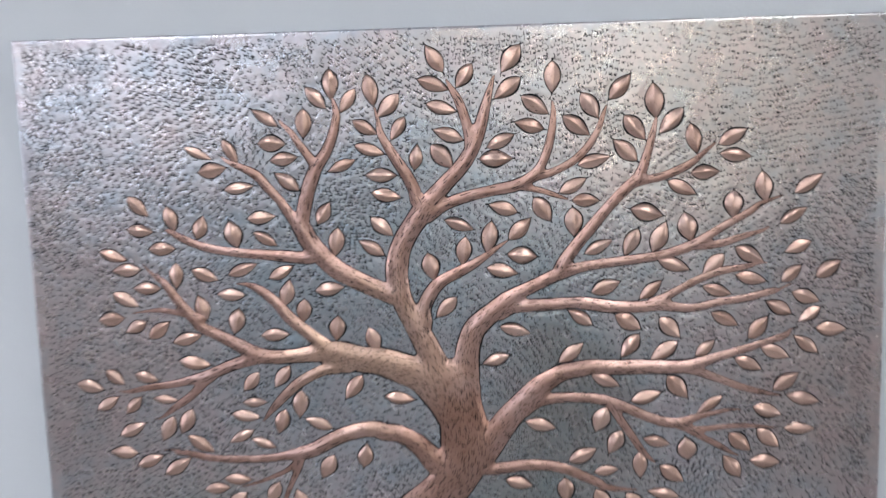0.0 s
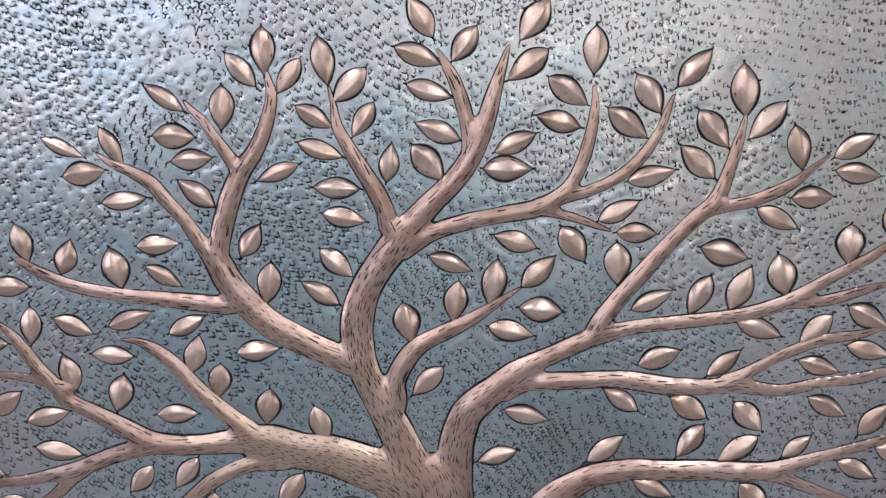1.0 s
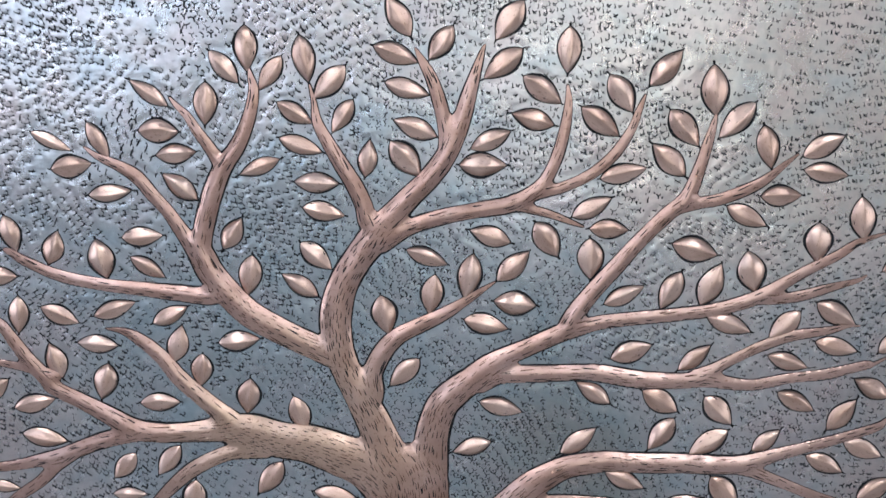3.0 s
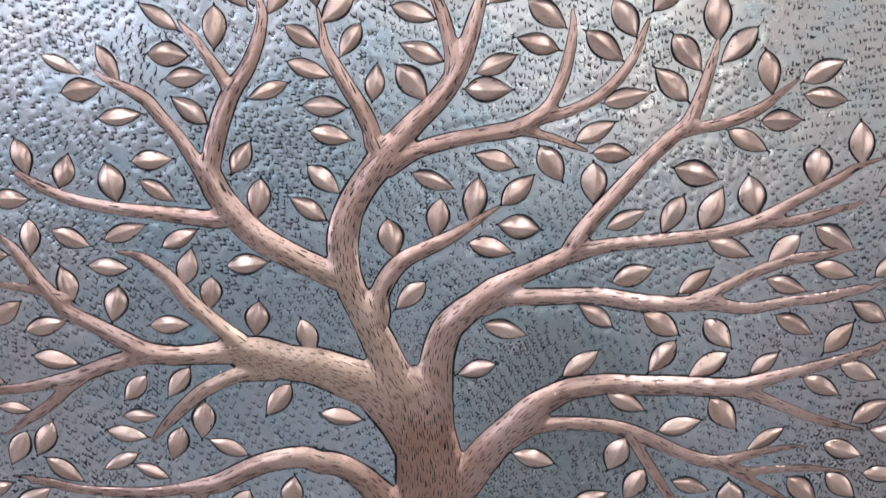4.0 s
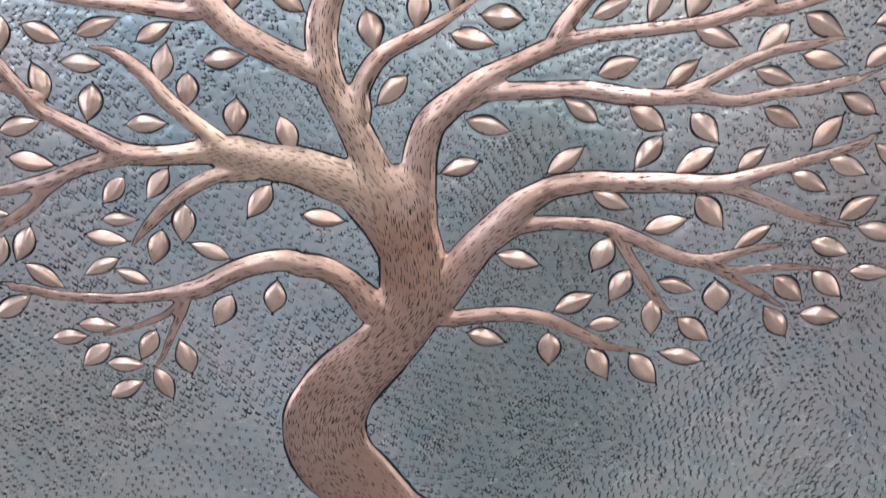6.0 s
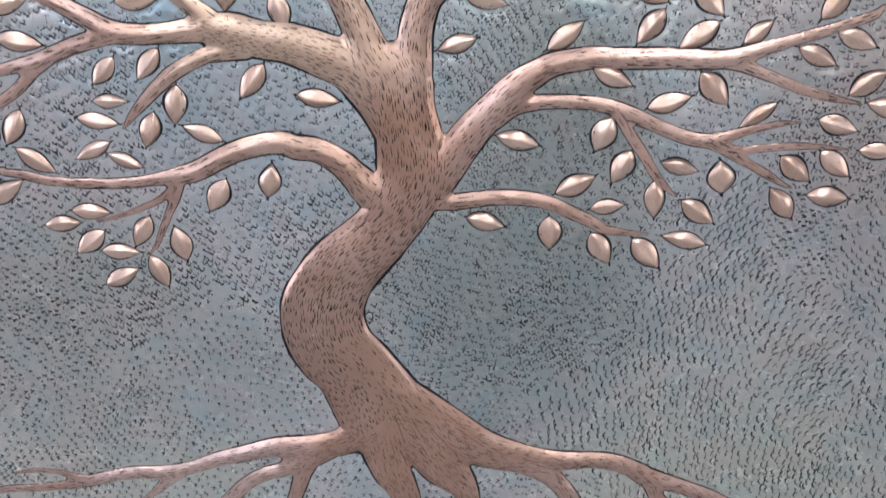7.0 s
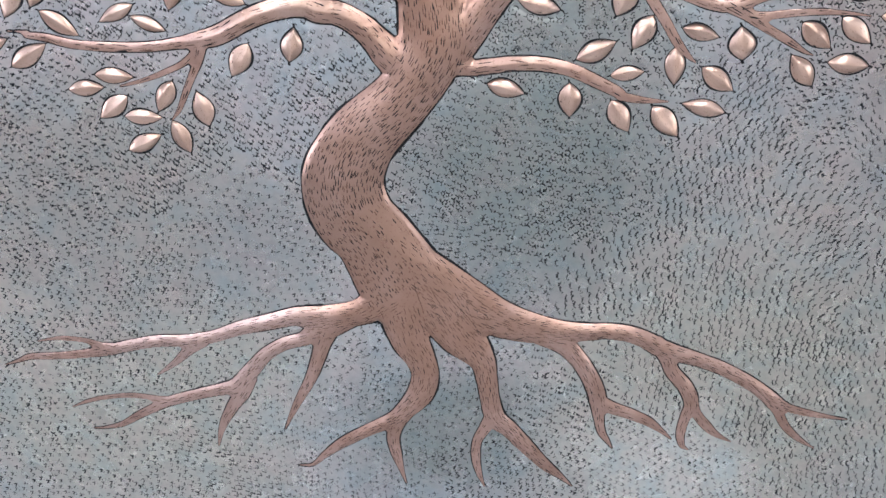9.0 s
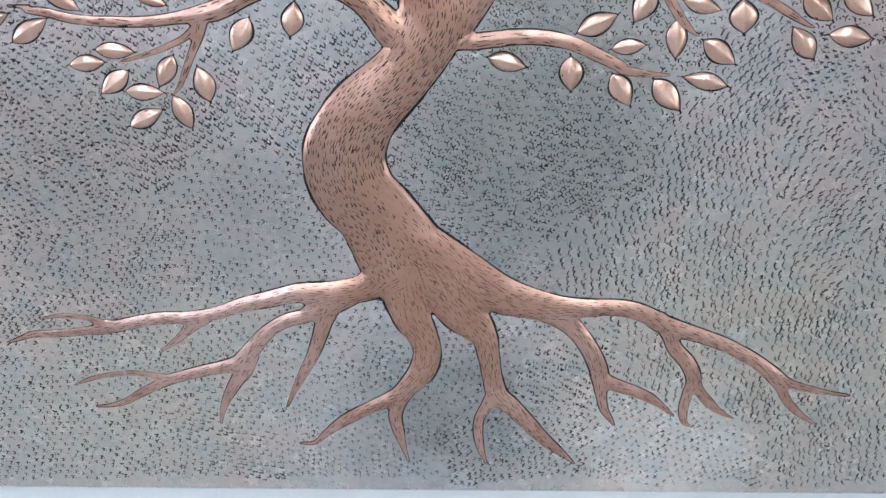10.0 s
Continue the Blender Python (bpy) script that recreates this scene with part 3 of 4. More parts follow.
limb("branch", [(521, 478, 17.1), (536, 486, 11.9), (553, 490, 10.4), (570, 491, 9.8), (589, 490, 9.4), (599, 489, 9.8), (614, 485, 10.8), (634, 477, 10.3), (654, 468, 9.9), (672, 462, 9.8), (689, 461, 9.9), (709, 467, 6.4), (726, 471, 4.9), (743, 474, 2.7), (753, 474, 0.7)])
limb("branch", [(685, 460, 9.9), (697, 454, 7.4), (712, 453, 6.0), (732, 455, 5.4), (754, 456, 4.4), (774, 455, 2.7), (791, 453, 0.7)])
limb("branch", [(690, 458, 8.9), (700, 452, 7.8), (713, 444, 6.8), (731, 434, 5.5), (744, 426, 2.7), (751, 423, 0.7)])
limb("branch", [(612, 484, 8.3), (618, 477, 7.8), (626, 464, 7.9), (637, 448, 7.4), (647, 432, 6.9), (656, 422, 3.8), (662, 417, 0.8)])
limb("branch", [(474, 412, 8.8), (487, 412, 11.2), (504, 414, 11.7), (526, 416, 11.3), (548, 415, 10.6), (567, 410.5, 10.3), (587, 401.5, 9.3), (604, 393, 8.4), (607, 390, 6.8), (624, 387, 4.9), (643, 386, 1.0)])
limb("branch", [(452, 465, 36.0), (437, 493, 37.0), (417, 516, 36.7), (395, 526, 32.3), (371, 535, 28.9), (349, 538, 27.0), (328, 544, 26.0), (311, 546, 20.3), (281, 543, 14.5), (257, 542, 14.2), (238, 545, 15.2), (217, 557, 12.5), (198, 567, 11.1), (179, 577, 10.8), (174, 584, 11.1), (161, 599, 10.1), (150, 615, 8.8), (142, 626, 6.9), (129, 637, 2.9), (121, 646, 0.7)])
limb("branch", [(181, 586, 9.2), (167, 590, 6.8), (154, 593, 5.5), (136, 596, 4.6), (120, 595, 2.5), (106, 593, 0.7)])
limb("branch", [(242, 542, 13.0), (225, 538, 12.2), (208, 533, 11.3), (183, 523, 10.8), (163, 518, 8.8), (145, 514, 7.4), (119, 511, 6.4), (98, 507, 4.6), (85, 507, 0.9)])
limb("branch", [(190, 524, 9.8), (177, 514, 8.8), (164, 501, 8.3), (148, 490, 7.4), (130, 477, 2.3), (122, 475, 0.7)])
limb("branch", [(311, 553, 16.4), (302, 561, 13.6), (288, 573, 12.5), (274, 586, 12.2), (261, 602, 10.6), (247, 614, 8.9), (234, 621, 4.6), (221, 623, 0.9)])
limb("branch", [(337, 531, 14.7), (322, 529, 12.7), (305, 525, 11.3), (285, 515, 10.8), (270, 503, 9.8), (257, 490, 7.9), (248, 480, 5.0), (241, 471, 1.0)])
limb("branch", [(445, 404, 29.4), (426, 422, 26.5), (417, 432, 21.7), (405, 444, 19.3), (388, 454, 17.8), (372, 456, 17.4), (360, 460, 16.4), (338, 457, 15.7), (316, 449, 14.9), (295, 438, 14.9), (280, 434, 13.0), (261, 431, 8.6), (236, 428, 7.3), (207, 428, 7.3), (180, 430, 6.8), (159, 435, 5.9), (144, 437, 3.9), (146, 439, 2.1), (130, 440, 0.7)])
limb("branch", [(280, 432, 9.8), (276, 417, 6.8), (270, 404, 5.4), (264, 391, 4.8), (258, 378, 3.4), (252, 370, 1.0)])
limb("branch", [(277, 426, 5.6), (264, 415, 4.4), (249, 408, 4.2), (233, 402, 3.3), (218, 398, 1.9), (213, 397, 0.7)])
limb("root", [(426, 220, 37.2), (399, 203, 24.2), (374, 198, 20.4), (350, 197, 18.5), (339, 197, 16.1), (318, 192, 14.0), (293, 186, 12.5), (270, 178, 10.9), (248, 174, 10.9), (220, 173, 10.5), (193, 168, 9.9), (173, 163, 8.8), (153, 160, 7.3), (131, 158, 6.1), (108, 157, 5.3), (97, 153, 3.0), (85, 149, 0.8)])
limb("root", [(184, 166, 8.3), (171, 168, 6.1), (157, 173, 4.4), (138, 175, 3.9), (127, 174, 2.2), (116, 172, 0.8)])
limb("root", [(259, 173, 10.9), (247, 165, 9.4), (240, 158, 7.2), (231, 150, 5.0), (220, 142, 2.0), (217, 140, 0.8)])
limb("root", [(391, 199, 18.8), (369, 185, 16.1), (352, 180, 13.6), (348, 176, 12.0), (330, 171, 11.4), (313, 160, 12.1), (298, 143, 14.4), (286, 130, 14.0), (272, 126, 10.6), (255, 122, 9.6), (226, 114, 8.9), (211, 107, 7.8), (196, 99, 6.8), (181, 90, 4.9), (166, 86, 2.3), (155, 85, 0.9)])
limb("root", [(229, 114, 7.4), (215, 116, 5.0), (193, 119, 4.5), (170, 117, 3.9), (153, 113, 3.1), (138, 107, 0.8)])
limb("root", [(297, 136, 12.7), (290, 122, 12.9), (282, 111, 10.6), (273, 95, 7.9), (268, 82, 4.8), (265, 68, 0.9)])
limb("root", [(374, 192, 16.4), (364, 174, 14.2), (358, 156, 11.6), (351, 137, 9.9), (342, 120, 7.8), (333, 102, 4.8), (326, 86, 0.8)])
limb("root", [(429, 205, 37.2), (438, 176, 31.6), (447, 157, 25.1), (451, 141, 23.7), (446, 122, 22.4), (432, 105, 16.2), (421, 96, 13.4), (401, 86, 11.2), (378, 73, 9.6), (361, 60, 6.2), (349, 49, 2.9), (337, 48, 0.9)])
limb("root", [(435, 106, 14.0), (426, 92, 12.3), (422, 77, 10.8), (425, 60, 8.5), (429, 44, 4.3), (433, 30, 0.9)])
limb("root", [(463, 211, 51.1), (482, 181, 38.7), (500, 157, 22.1), (505, 136, 17.7), (508, 117, 16.6), (513, 99, 17.3), (525, 88, 15.1), (539, 72, 13.6), (557, 52, 10.2), (572, 39, 5.1), (583, 28, 0.9)])
limb("root", [(511, 104, 12.7), (504, 89, 10.1), (497, 75, 7.9), (496, 58, 7.6), (499, 41, 4.9), (504, 27, 0.9)])
limb("root", [(428, 262, 30.0), (453, 239, 38.0), (481, 214, 46.0), (512, 198, 34.4), (539, 189, 28.2), (568, 185, 19.4), (597, 185, 14.3), (601, 186, 13.5), (622, 184, 14.0), (639, 178, 15.1), (653, 170, 15.6), (667, 165, 14.0), (689, 158, 12.0), (711, 149, 11.8), (735, 135, 11.8), (752, 122, 12.0), (767, 113, 7.6), (787, 107, 6.0), (807, 103, 3.0), (821, 101, 0.8)])
limb("root", [(750, 122, 11.0), (759, 110, 8.7), (768, 94, 7.2), (781, 81, 4.7), (796, 71, 0.8)])
limb("root", [(650, 174, 13.5), (659, 160, 12.0), (665, 147, 12.0), (678, 131, 12.7), (684, 115, 12.1), (680, 103, 8.8), (677, 86, 7.8), (679, 73, 4.8), (685, 68, 0.8)])
limb("root", [(683, 120, 11.0), (689, 106, 8.3), (699, 93, 8.3), (709, 84, 5.0), (722, 77, 0.8)])
limb("root", [(550, 182, 18.8), (569, 173, 16.9), (582, 160, 15.3), (593, 143, 14.7), (600, 127, 14.9), (603, 113, 13.2), (604, 100, 8.8), (607, 86, 6.7), (613, 76, 3.7), (617, 69, 0.8)])
limb("root", [(601, 118, 12.7), (614, 111, 11.0), (630, 105, 9.9), (647, 97, 8.4), (659, 88, 4.8), (669, 79, 0.8)])

# one relief for the whole tree, smoothed where limbs meet
apart = field
field = closed(field, 2)
figure[field > -0.6] = 1
inside = (field > 0).astype(np.float32)
relief = closed(relief, 3) * inside
stout = np.clip((blurred(girth, 4) - 14) / 26, 0, 1)
edge = 1 - np.clip(field / np.clip(0.15 * blurred(girth, 2), 1, 7), 0, 1)
middling = np.clip((blurred(girth, 3) - 8) / 10, 0, 1)
surface = (even_out(relief, inside, 2) * (1 - middling) + even_out(relief, inside, 3) * middling) * (1 - stout) + even_out(relief, inside, 8) * np.sqrt(1 - edge * edge) * stout
surface += inside * (0.07 * soft_noise(16, 41) * np.clip(girth / 40, 0.1, 1) + 0.03 * soft_noise(4, 42) * np.clip(girth / 14, 0.15, 1))
surface = np.where(blurred(inside, 1) > 0.02, surface, 0) + lie
rim = np.clip(0.95 + 0.75 * soft_noise(21, 43) + 0.25 * soft_noise(6, 44), 0.5, 1.7) * np.where(field - apart > 0.25, 0.4, 1.0) * np.clip(blurred(girth, 3) / 5, 0.45, 1)
for number in range(len(TREE)):
    build_limb(number)

# leaves
# upper left crown
sprig((188, 762, -25, 31, 9), (222, 763, -60, 30, 11), (260, 797, -34, 32, 11), (300, 790, -92, 30, 16), (266, 770, -2, 29, 16), (278, 754, 6, 29, 13), (202, 744, 9, 30, 15), (229, 725, 7, 31, 12), (280, 730, -37, 31, 14), (314, 816, -48, 30, 13))
sprig((330, 829, -88, 32, 15), (347, 812, -124, 29, 12), (338, 745, 22, 31, 11))
# top of the crown
sprig((371, 822, -79, 33, 15), (389, 806, -134, 32, 15), (364, 784, -31, 29, 12), (398, 782, -122, 28, 12), (368, 761, -18, 32, 12), (416, 752, -98, 27, 13), (379, 734, -2, 32, 14), (384, 713, -11, 31, 13), (443, 752, -49, 33, 17), (438, 852, -58, 32, 15))
sprig((436, 826, -20, 33, 14), (468, 834, -125, 29, 14), (516, 850, -125, 33, 16), (512, 820, -142, 34, 15), (444, 802, -16, 32, 13), (450, 774, -21, 33, 14), (504, 766, 25, 31, 13), (499, 748, 0, 34, 16), (540, 802, -35, 33, 15), (534, 781, -15, 31, 14))
sprig((558, 830, -92, 32, 16))
# upper right crown
sprig((596, 800, -57, 31, 16), (582, 780, -37, 34, 15), (600, 743, 14, 34, 13), (578, 718, 27, 31, 13), (627, 818, -131, 33, 15), (662, 803, -85, 36, 18), (642, 776, -50, 33, 16), (679, 782, -134, 35, 15), (632, 753, -43, 33, 16), (702, 763, -77, 31, 15))
sprig((742, 764, 28, 32, 14), (745, 745, -7, 32, 13), (714, 728, 2, 29, 14), (690, 713, -26, 32, 13))
# left crown
sprig((185, 684, -108, 26, 15), (220, 676, -75, 30, 18), (251, 693, 4, 30, 13), (254, 670, -31, 29, 11), (317, 696, -121, 27, 14), (329, 665, -98, 30, 16), (156, 633, -92, 28, 14), (187, 633, -23, 30, 13), (228, 638, 20, 33, 12), (269, 634, 27, 29, 12))
sprig((274, 612, -104, 29, 15), (214, 611, -4, 30, 13), (320, 615, 7, 31, 14), (291, 592, -95, 25, 15), (182, 598, -72, 28, 15), (218, 582, -103, 28, 17), (259, 566, 2, 30, 13), (326, 572, -96, 27, 16), (164, 564, 14, 32, 13), (170, 537, -10, 34, 14))
# middle of the crown
sprig((366, 658, -32, 31, 13), (364, 559, -71, 28, 15), (378, 680, -41, 30, 14), (459, 680, -20, 32, 12), (505, 696, -17, 31, 14), (546, 694, -56, 30, 17), (490, 666, -100, 34, 16), (463, 652, -98, 30, 15), (428, 636, -78, 30, 17), (443, 592, -136, 30, 14))
sprig((522, 674, -136, 32, 15), (524, 646, -6, 31, 17), (503, 630, -12, 33, 14), (515, 566, -14, 33, 13), (494, 534, 17, 30, 13))
# right crown
sprig((578, 680, -88, 30, 18), (591, 702, -2, 28, 13), (654, 688, -14, 34, 17), (604, 653, 26, 32, 12), (638, 657, -117, 31, 15), (667, 662, -114, 34, 17), (696, 672, -77, 31, 19), (743, 694, -90, 29, 18), (611, 610, 20, 32, 15), (658, 606, -140, 30, 12))
sprig((682, 632, -19, 34, 14), (723, 632, -136, 30, 15), (727, 604, -17, 31, 12), (760, 641, -29, 33, 15), (762, 616, -13, 32, 13), (584, 578, -33, 30, 13), (634, 572, -31, 31, 16), (678, 565, -46, 30, 16), (735, 573, -27, 31, 13), (770, 563, -130, 31, 15))
# left edge
sprig((143, 662, 0, 28, 14), (154, 694, -73, 28, 14), (120, 708, -46, 30, 13), (121, 682, -6, 28, 13), (90, 656, -20, 30, 12), (103, 640, 2, 31, 14), (124, 620, -2, 29, 13), (100, 608, -29, 31, 13), (83, 587, 4, 28, 15), (109, 578, 27, 25, 13))
sprig((134, 574, 38, 28, 14))
# lower left edge
sprig((54, 513, -15, 30, 14), (82, 523, -40, 25, 13), (116, 522, -18, 26, 12), (72, 494, 31, 27, 12), (100, 491, 47, 25, 12), (135, 497, -7, 26, 9), (97, 464, 25, 31, 13), (136, 464, -116, 30, 15), (85, 438, -6, 30, 14), (114, 428, 22, 31, 13))
# lower left
sprig((230, 515, -130, 26, 13), (264, 520, -126, 29, 13), (233, 492, 0, 26, 10), (222, 477, -9, 31, 12), (216, 454, 26, 30, 11), (240, 446, -23, 28, 10), (282, 489, -96, 30, 16), (261, 470, -107, 28, 15), (301, 467, -22, 32, 12), (341, 507, -126, 31, 15))
sprig((157, 472, -116, 30, 15), (171, 446, -34, 34, 13), (144, 421, 32, 34, 14))
# lower middle
sprig((390, 494, -9, 32, 13), (574, 540, -142, 33, 14), (540, 461, -14, 33, 14))
# lower right
sprig((636, 546, -127, 31, 15), (672, 540, -146, 34, 15), (715, 542, -140, 26, 12), (788, 536, -21, 31, 14), (760, 524, -25, 31, 13), (610, 509, -24, 32, 13), (686, 500, -49, 32, 17), (653, 490, 16, 33, 14), (720, 480, 35, 33, 11), (605, 466, -115, 29, 18))
sprig((620, 440, -119, 29, 16), (664, 440, -14, 29, 12), (696, 432, -83, 26, 20), (646, 414, -88, 29, 15), (610, 408, 7, 26, 11), (680, 404, -36, 31, 15), (752, 438, -40, 30, 16), (782, 442, -40, 30, 15), (744, 411, -53, 30, 16), (779, 416, -5, 32, 15))
sprig((781, 472, -17, 31, 14), (800, 504, 34, 32, 15), (791, 584, -28, 30, 14))
# lowest left twigs
sprig((209, 405, -4, 30, 12), (186, 395, 4, 28, 12), (206, 380, -142, 29, 14), (229, 372, -2, 30, 12), (248, 389, -118, 27, 14), (277, 379, -74, 29, 16), (258, 356, -65, 29, 14), (228, 351, 26, 30, 13), (309, 418, -119, 29, 16), (350, 430, -100, 27, 16))
# lowest right branch
sprig((516, 396, -15, 30, 14), (566, 387, -88, 27, 17), (585, 426, 25, 33, 15))
# lowest right branch
sprig((606, 374, -59, 29, 16), (642, 370, -49, 32, 17), (671, 381, -12, 35, 13))
# right edge
sprig((774, 712, -83, 32, 17), (820, 714, 34, 34, 13), (805, 681, 30, 32, 12), (810, 648, 22, 29, 13), (804, 620, 40, 26, 13), (842, 624, 34, 30, 15), (819, 595, -20, 30, 14), (823, 576, -146, 27, 12))
# lower right edge
sprig((846, 560, -2, 31, 15), (820, 544, -37, 31, 13), (818, 485, -13, 35, 14), (815, 452, -2, 32, 12))

# ---- the hammered ground of the panel ----
near = blurred(blurred(figure, 2), 2)
halo = blurred(blurred(figure, 4), 4)
ground = 0.17 * soft_noise(24, 23) + 0.06 * soft_noise(11, 24)
hold = np.clip(halo * 3.5, 0, 1)
hold = hold * hold * (3 - 2 * hold)
ground = lie + ground * (1 - hold) - 0.22 * hold

# punch marks: struck patch by patch, each patch with one punch held at one angle
drift_x, drift_y = soft_noise(45, 33), soft_noise(38, 34)
# the upper right was struck more lightly and wider apart, the upper left harder
calm = np.clip((GX - 520) / 160, 0, 1) * np.clip((GY - 690) / 110, 0, 1)
hard = np.clip((420 - GX) / 200, 0, 1) * np.clip((GY - 640) / 130, 0, 1)
# the faces of the punches: ribbons of (x, y, half width) in millimetres
def ring(x, y, r, w):
    return [(x - r, y, w), (x, y - 0.7 * r, w), (x + r, y + 0.1 * r, w), (x + 0.1 * r, y + 0.8 * r, w), (x - r, y, w)]


def speck(x, y, r):
    return [(x - r, y + 0.2 * r, 0.08), (x, y, r), (x + r, y - 0.2 * r, 0.08)]


WAVE = ([(-2.7, 0.9, 0.12), (-1.9, 0.1, 0.32), (-0.9, -0.3, 0.42), (0.2, -0.6, 0.55), (1.2, -0.5, 0.42), (2.2, -1.1, 0.12)],
        [(-1.8, 0.1, 0.35), (-2.2, -1.2, 0.12)], [(0.8, -0.5, 0.4), (1.4, 0.8, 0.12)], [(0.2, -0.6, 0.4), (0.5, -1.9, 0.12)],
        [(0.1, 2.7, 0.12), (0.9, 2.3, 0.32), (1.6, 1.6, 0.42), (1.7, 1.0, 0.12)])
BARB = (ring(0, 0, 0.9, 0.3), [(0.7, 0.1, 0.4), (1.4, 0.7, 0.3), (2.3, 1.5, 0.1)], [(-0.3, 0.6, 0.3), (-1.1, 1.6, 0.1)], [(0.3, -0.5, 0.3), (1.5, -0.9, 0.1)], speck(-3.6, 1.5, 0.5),
        [(-3.6, 1.5, 0.3), (-3.1, 0.3, 0.2), (-3.3, -0.8, 0.28), (-3.6, -1.7, 0.1)], [(-3.3, -0.7, 0.3), (-2.2, -1.2, 0.1)])
LIZARD = ([(0.9, 3.2, 0.1), (0.4, 1.8, 0.25), (0.1, 0.6, 0.42), (-0.4, -0.8, 0.6), (-0.7, -2.4, 0.12)], [(0.4, 1.6, 0.25), (1.6, 2.2, 0.08)],
          [(0.0, 0.7, 0.3), (-1.3, 1.2, 0.08)], [(-0.4, -0.9, 0.3), (0.8, -1.6, 0.08)], ring(0.9, -3.1, 0.55, 0.2))
FORK = ([(0, 0, 0.38), (-1.4, 1.1, 0.3), (-2.0, 1.3, 0.12)], [(0, 0, 0.38), (1.5, 0.9, 0.3), (2.2, 1.5, 0.1)], [(0, 0.2, 0.42), (0.2, -1.2, 0.32), (0.0, -2.3, 0.12)],
        speck(0.1, -2.1, 0.5), speck(-1.6, 1.2, 0.4), ring(3.0, -1.5, 0.6, 0.25))
HOOK = ([(-1.8, 1.1, 0.12), (-0.5, 1.0, 0.28), (0.6, 1.15, 0.28), (1.7, 0.9, 0.1)], [(0.3, 1.0, 0.35), (0.45, -0.3, 0.32), (0.0, -1.5, 0.38), (-1.2, -1.7, 0.1)], speck(2.6, -1.4, 0.42))
BIRD = ([(-2.2, 0.3, 0.1), (-1.2, 0.8, 0.3), (0.0, 0.5, 0.5), (1.1, 0.9, 0.36), (2.1, 0.4, 0.1)], [(0.0, 0.5, 0.4), (-0.3, -0.6, 0.28), (-0.8, -1.3, 0.1)],
        [(0.7, 0.7, 0.3), (1.0, -0.4, 0.08)], [(2.9, -1.2, 0.1), (3.4, -1.9, 0.3), (3.2, -3.0, 0.12)], speck(-3.0, -1.8, 0.35))
PUNCHES = (WAVE, BARB, LIZARD, FORK, HOOK, BIRD)
# where each punch was mostly used
HABIT = ((100, 800, 0), (380, 820, 0), (620, 830, 1), (800, 790, 1), (820, 560, 3), (300, 640, 0), (450, 600, 3), (620, 620, 3), (200, 560, 0), (750, 280, 2), (640, 300, 2), (560, 330, 3),
         (120, 340, 5), (60, 250, 5), (300, 330, 0), (120, 120, 4), (420, 60, 4), (700, 60, 4), (300, 220, 4), (850, 180, 2))
SEEDS = 80
seed_x, seed_y = rng.uniform(0, WIDE, SEEDS), rng.uniform(0, HIGH, SEEDS)
coarse_y, coarse_x = np.mgrid[0:HIGH + 1:3, 0:WIDE + 1:3]
warp_x, warp_y = coarse_x + 22 * drift_x[::3, ::3], coarse_y + 22 * drift_y[::3, ::3]
patch_of = np.argmin([(warp_x - a) ** 2 + (warp_y - b) ** 2 for a, b in zip(seed_x, seed_y)], axis=0)
strikes = [[] for _ in PUNCHES]
for n in range(SEEDS):
    a, b = int(min(HIGH, seed_y[n])), int(min(WIDE, seed_x[n]))
    punch = min(HABIT, key=lambda h: (h[0] - seed_x[n]) ** 2 + (h[1] - seed_y[n]) ** 2)[2]
    if rng.random() < 0.25:
        punch = int(rng.integers(0, len(PUNCHES)))
    pitch = rng.uniform(6.2, 7.6) + 1.0 * calm[a, b]
    grow = rng.uniform(0.84, 1.04) * (1 + 0.1 * hard[a, b])
    press = rng.uniform(0.9, 1.25) * (1 + 0.06 * hard[a, b] + 0.14 * (a < 450))
    slant, turn = rng.normal(0, 0.3), rng.normal(0, 0.3)
    reach = int(190 / pitch)
    for j in range(-reach, reach + 1):
        for i in range(-reach, reach + 1):
            u, v = (i + 0.5 * (j % 2)) * pitch * 1.05 + rng.normal(0, 0.9), j * pitch * 0.82 + rng.normal(0, 0.8)
            x, y = seed_x[n] + u * math.cos(slant) - v * math.sin(slant), seed_y[n] + u * math.sin(slant) + v * math.cos(slant)
            if not (8 < x < WIDE - 8 and 8 < y < HIGH - 8) or patch_of[int(y / 3), int(x / 3)] != n:
                continue
            x, y = x + 7 * drift_x[int(y), int(x)], y + 7 * drift_y[int(y), int(x)]
            if 4 < x < WIDE - 4 and 4 < y < HIGH - 4 and near[int(y), int(x)] < 0.5 and rng.random() > 0.05:
                strikes[punch if rng.random() > 0.06 else int(rng.integers(0, len(PUNCHES)))].append((x, y, turn + rng.normal(0, 0.13), grow * rng.uniform(0.88, 1.12), press * rng.uniform(0.7, 1.2), calm[int(y), int(x)]))
co, quads, dents, used = [], [], [], 0
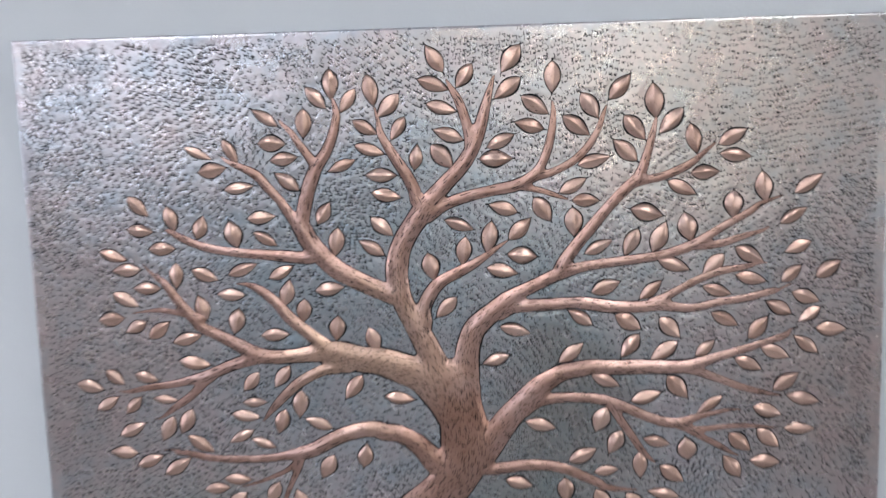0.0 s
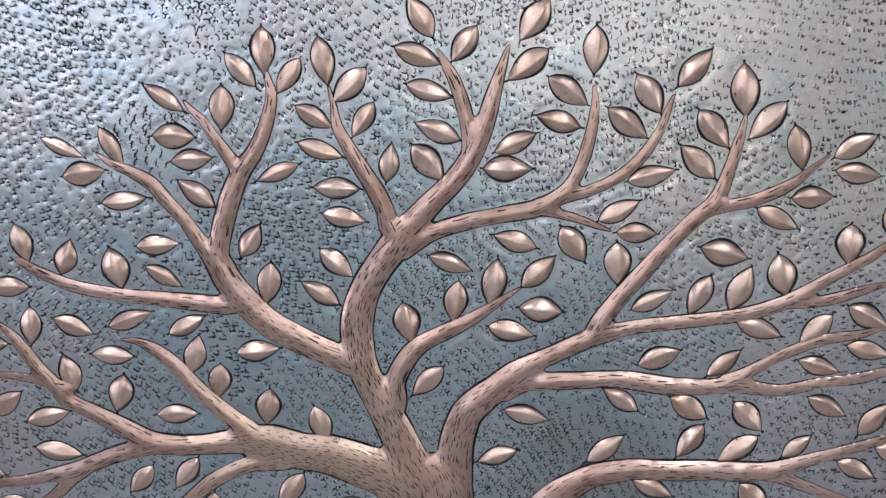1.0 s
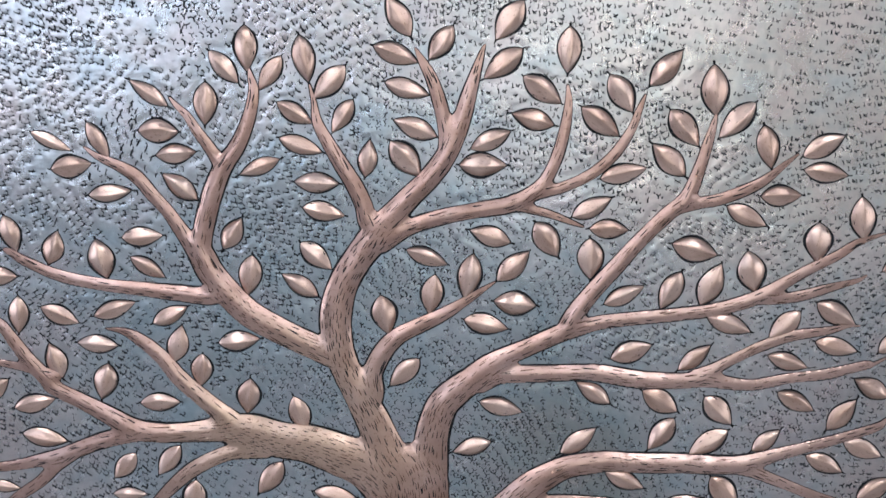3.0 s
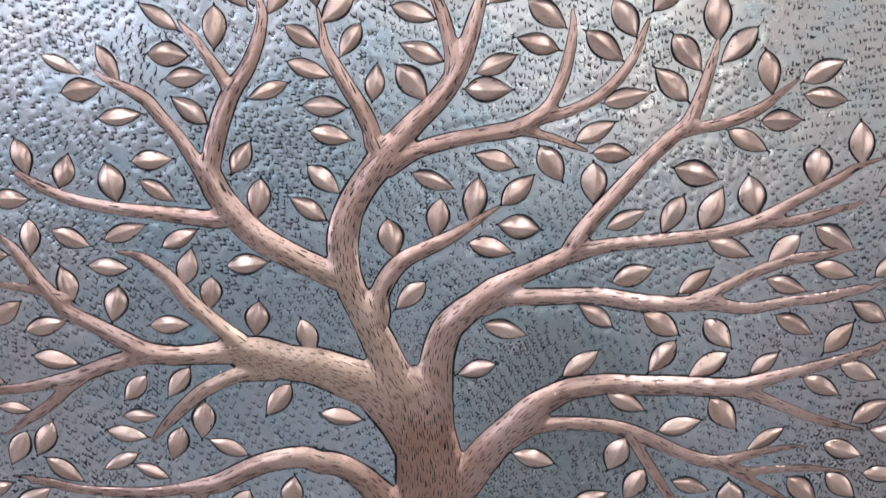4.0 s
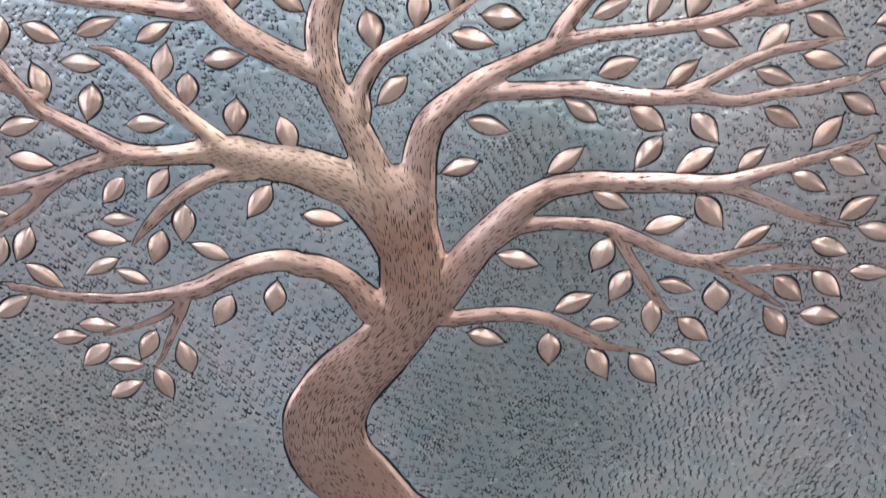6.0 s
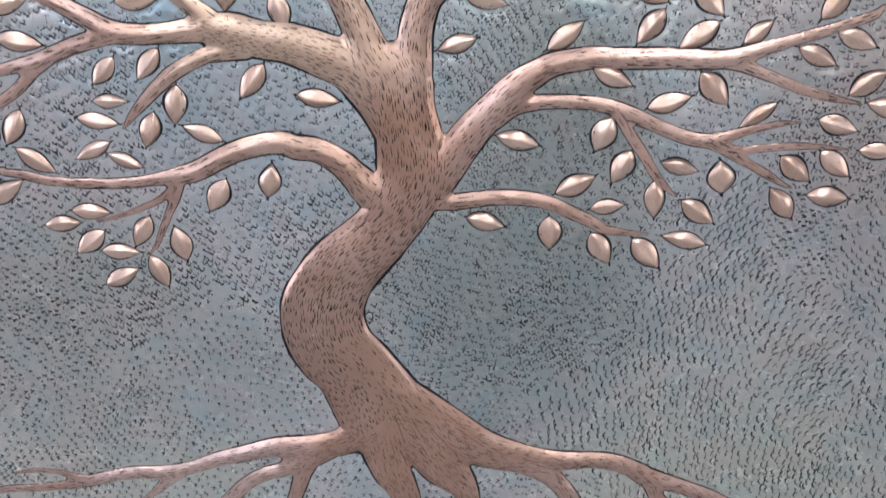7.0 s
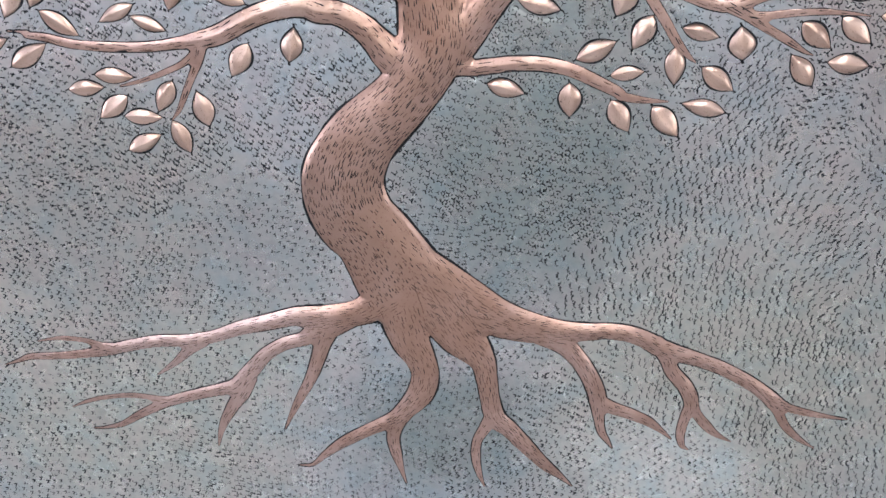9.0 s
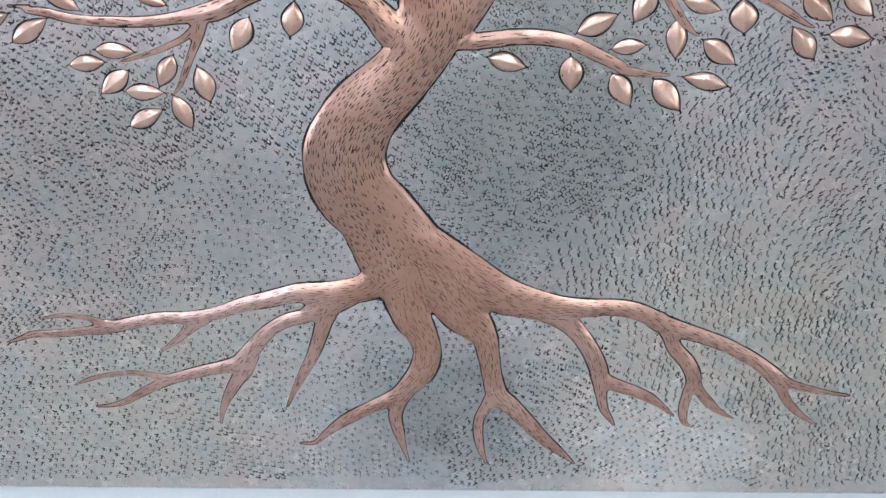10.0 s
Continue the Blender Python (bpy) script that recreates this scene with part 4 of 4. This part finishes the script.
for face, blows in zip(PUNCHES, strikes):
    x, y, turn, grow, press, light = np.array(blows).T
    for course in face:
        line = np.array(course)
        line[:, 2] = np.where(line[:, 2] < 0.13, 0.2, 0.22 + 0.42 * line[:, 2])
        way = np.gradient(line[:, :2], axis=0)
        side = np.stack([-way[:, 1], way[:, 0]], -1) / np.maximum(1e-6, np.hypot(way[:, 0], way[:, 1]))[:, None]
        m, count = len(line), len(x)
        spine = line[None, :, :2] + rng.normal(0, 0.17, (count, m, 2)) * (1.0 if m > 2 else 1.4)
        wide = (side * line[:, 2:])[None] * (press[:, None] * rng.uniform(0.6, 1.28, (count, m)))[:, :, None]
        pair = np.stack([spine - wide, spine + wide], 2)
        c, s = (f(turn)[:, None, None] for f in (np.cos, np.sin))
        px = x[:, None, None] + grow[:, None, None] * (pair[..., 0] * c - pair[..., 1] * s)
        py = y[:, None, None] + grow[:, None, None] * (pair[..., 0] * s + pair[..., 1] * c)
        clear = (sampled(near, px, py).max(axis=(1, 2)) < 0.42) & (rng.random(count) > 0.10)
        clear &= (px.min(axis=(1, 2)) > 2) & (px.max(axis=(1, 2)) < WIDE - 2) & (py.min(axis=(1, 2)) > 2) & (py.max(axis=(1, 2)) < HIGH - 2)
        px, py = px[clear].reshape(-1, 2 * m), py[clear].reshape(-1, 2 * m)
        co.append(np.stack([px, py], -1).reshape(-1, 2))
        start = used + np.arange(len(px))[:, None] * 2 * m + 2 * np.arange(m - 1)[None]
        quads.append(np.stack([start, start + 2, start + 3, start + 1], -1).reshape(-1, 4))
        used += px.size
        if line[:, 2].max() > 0.38:
            k = int(np.argmax(line[:, 2]))
            dents.append(np.stack([px[:, 2 * k:2 * k + 2].mean(axis=1), py[:, 2 * k:2 * k + 2].mean(axis=1), light[clear]], -1))
for x, y, light in np.concatenate(dents):
    a, b = int(y), int(x)
    y0, y1, x0, x1 = max(0, a - 4), min(HIGH, a + 5), max(0, b - 4), min(WIDE, b + 5)
    r2 = (GX[y0:y1, x0:x1] - x) ** 2 + (GY[y0:y1, x0:x1] - y) ** 2
    ground[y0:y1, x0:x1] -= (0.05 + 0.08 * min(1.0, max(0.0, (y - 400) / 250)) - 0.05 * light) * np.exp(-r2 / 3.0)
co, quads = np.concatenate(co), np.concatenate(quads)
co = np.column_stack([co, sampled(ground, co[:, 0], co[:, 1]) + 0.2])


def grid_mesh(name, co, quads, mat, smooth):
    """A part of the panel from arrays of corners and four-sided faces."""
    me = bpy.data.meshes.new(name)
    me.vertices.add(len(co))
    me.vertices.foreach_set("co", co.astype(np.float32).ravel())
    me.loops.add(quads.size)
    me.loops.foreach_set("vertex_index", quads.astype(np.int32).ravel())
    me.polygons.add(len(quads))
    me.polygons.foreach_set("loop_start", np.arange(0, quads.size, 4, dtype=np.int32))
    me.polygons.foreach_set("use_smooth", np.full(len(quads), smooth))
    me.update(calc_edges=True)
    me.materials.append(mat)
    ob = new(name, me)
    ob.parent = panel
    return ob


tagged(grid_mesh("stippling", co * MM, quads, STAIN, False), "small black pronged punch marks struck in patches", kind="stuff")

# the sheet itself, with its edges turned back to the wall
CELL = 1.0
xs = np.concatenate([[0.0, 0.0, 0.5, 1.4], np.arange(3, WIDE - 2.5, CELL), [WIDE - 1.4, WIDE - 0.5, WIDE, WIDE]])
FOOT = -2.5
ys = np.concatenate([[FOOT, FOOT, FOOT + 0.5, FOOT + 1.4], np.arange(0, HIGH - 2.5, CELL), [HIGH - 1.4, HIGH - 0.5, HIGH, HIGH]])
EDGE = np.array([-20.0, -2.2, -0.8, -0.15])


def falls(n):
    f = np.zeros(n)
    f[:4], f[-4:] = EDGE, EDGE[::-1]
    return f


XX, YY = np.meshgrid(xs, ys)
I, J = np.minimum(XX.astype(int), WIDE - 1), np.clip(YY.astype(int), 0, HIGH - 1)
U, V = XX - I, np.maximum(0, YY - J)
ZZ = (ground[J, I] * (1 - U) + ground[J, I + 1] * U) * (1 - V) + (ground[J + 1, I] * (1 - U) + ground[J + 1, I + 1] * U) * V
border = np.minimum(falls(len(xs))[None, :], falls(len(ys))[:, None])
inset = np.clip(np.minimum(np.minimum(XX, WIDE - XX), np.minimum(YY - FOOT, HIGH - YY)) / 14, 0.25, 1)
ZZ = np.where(border < -10, border, ZZ * inset + border)
ny, nx = ZZ.shape
idx = np.arange(ny * nx).reshape(ny, nx)
quads = np.stack([idx[:-1, :-1], idx[:-1, 1:], idx[1:, 1:], idx[1:, :-1]], -1).reshape(-1, 4)
sheet = grid_mesh("sheet", np.stack([XX, YY, ZZ], -1).reshape(-1, 3) * MM, quads, SHEET, True)
tagged(sheet, "hammered blue-grey patinated copper sheet")
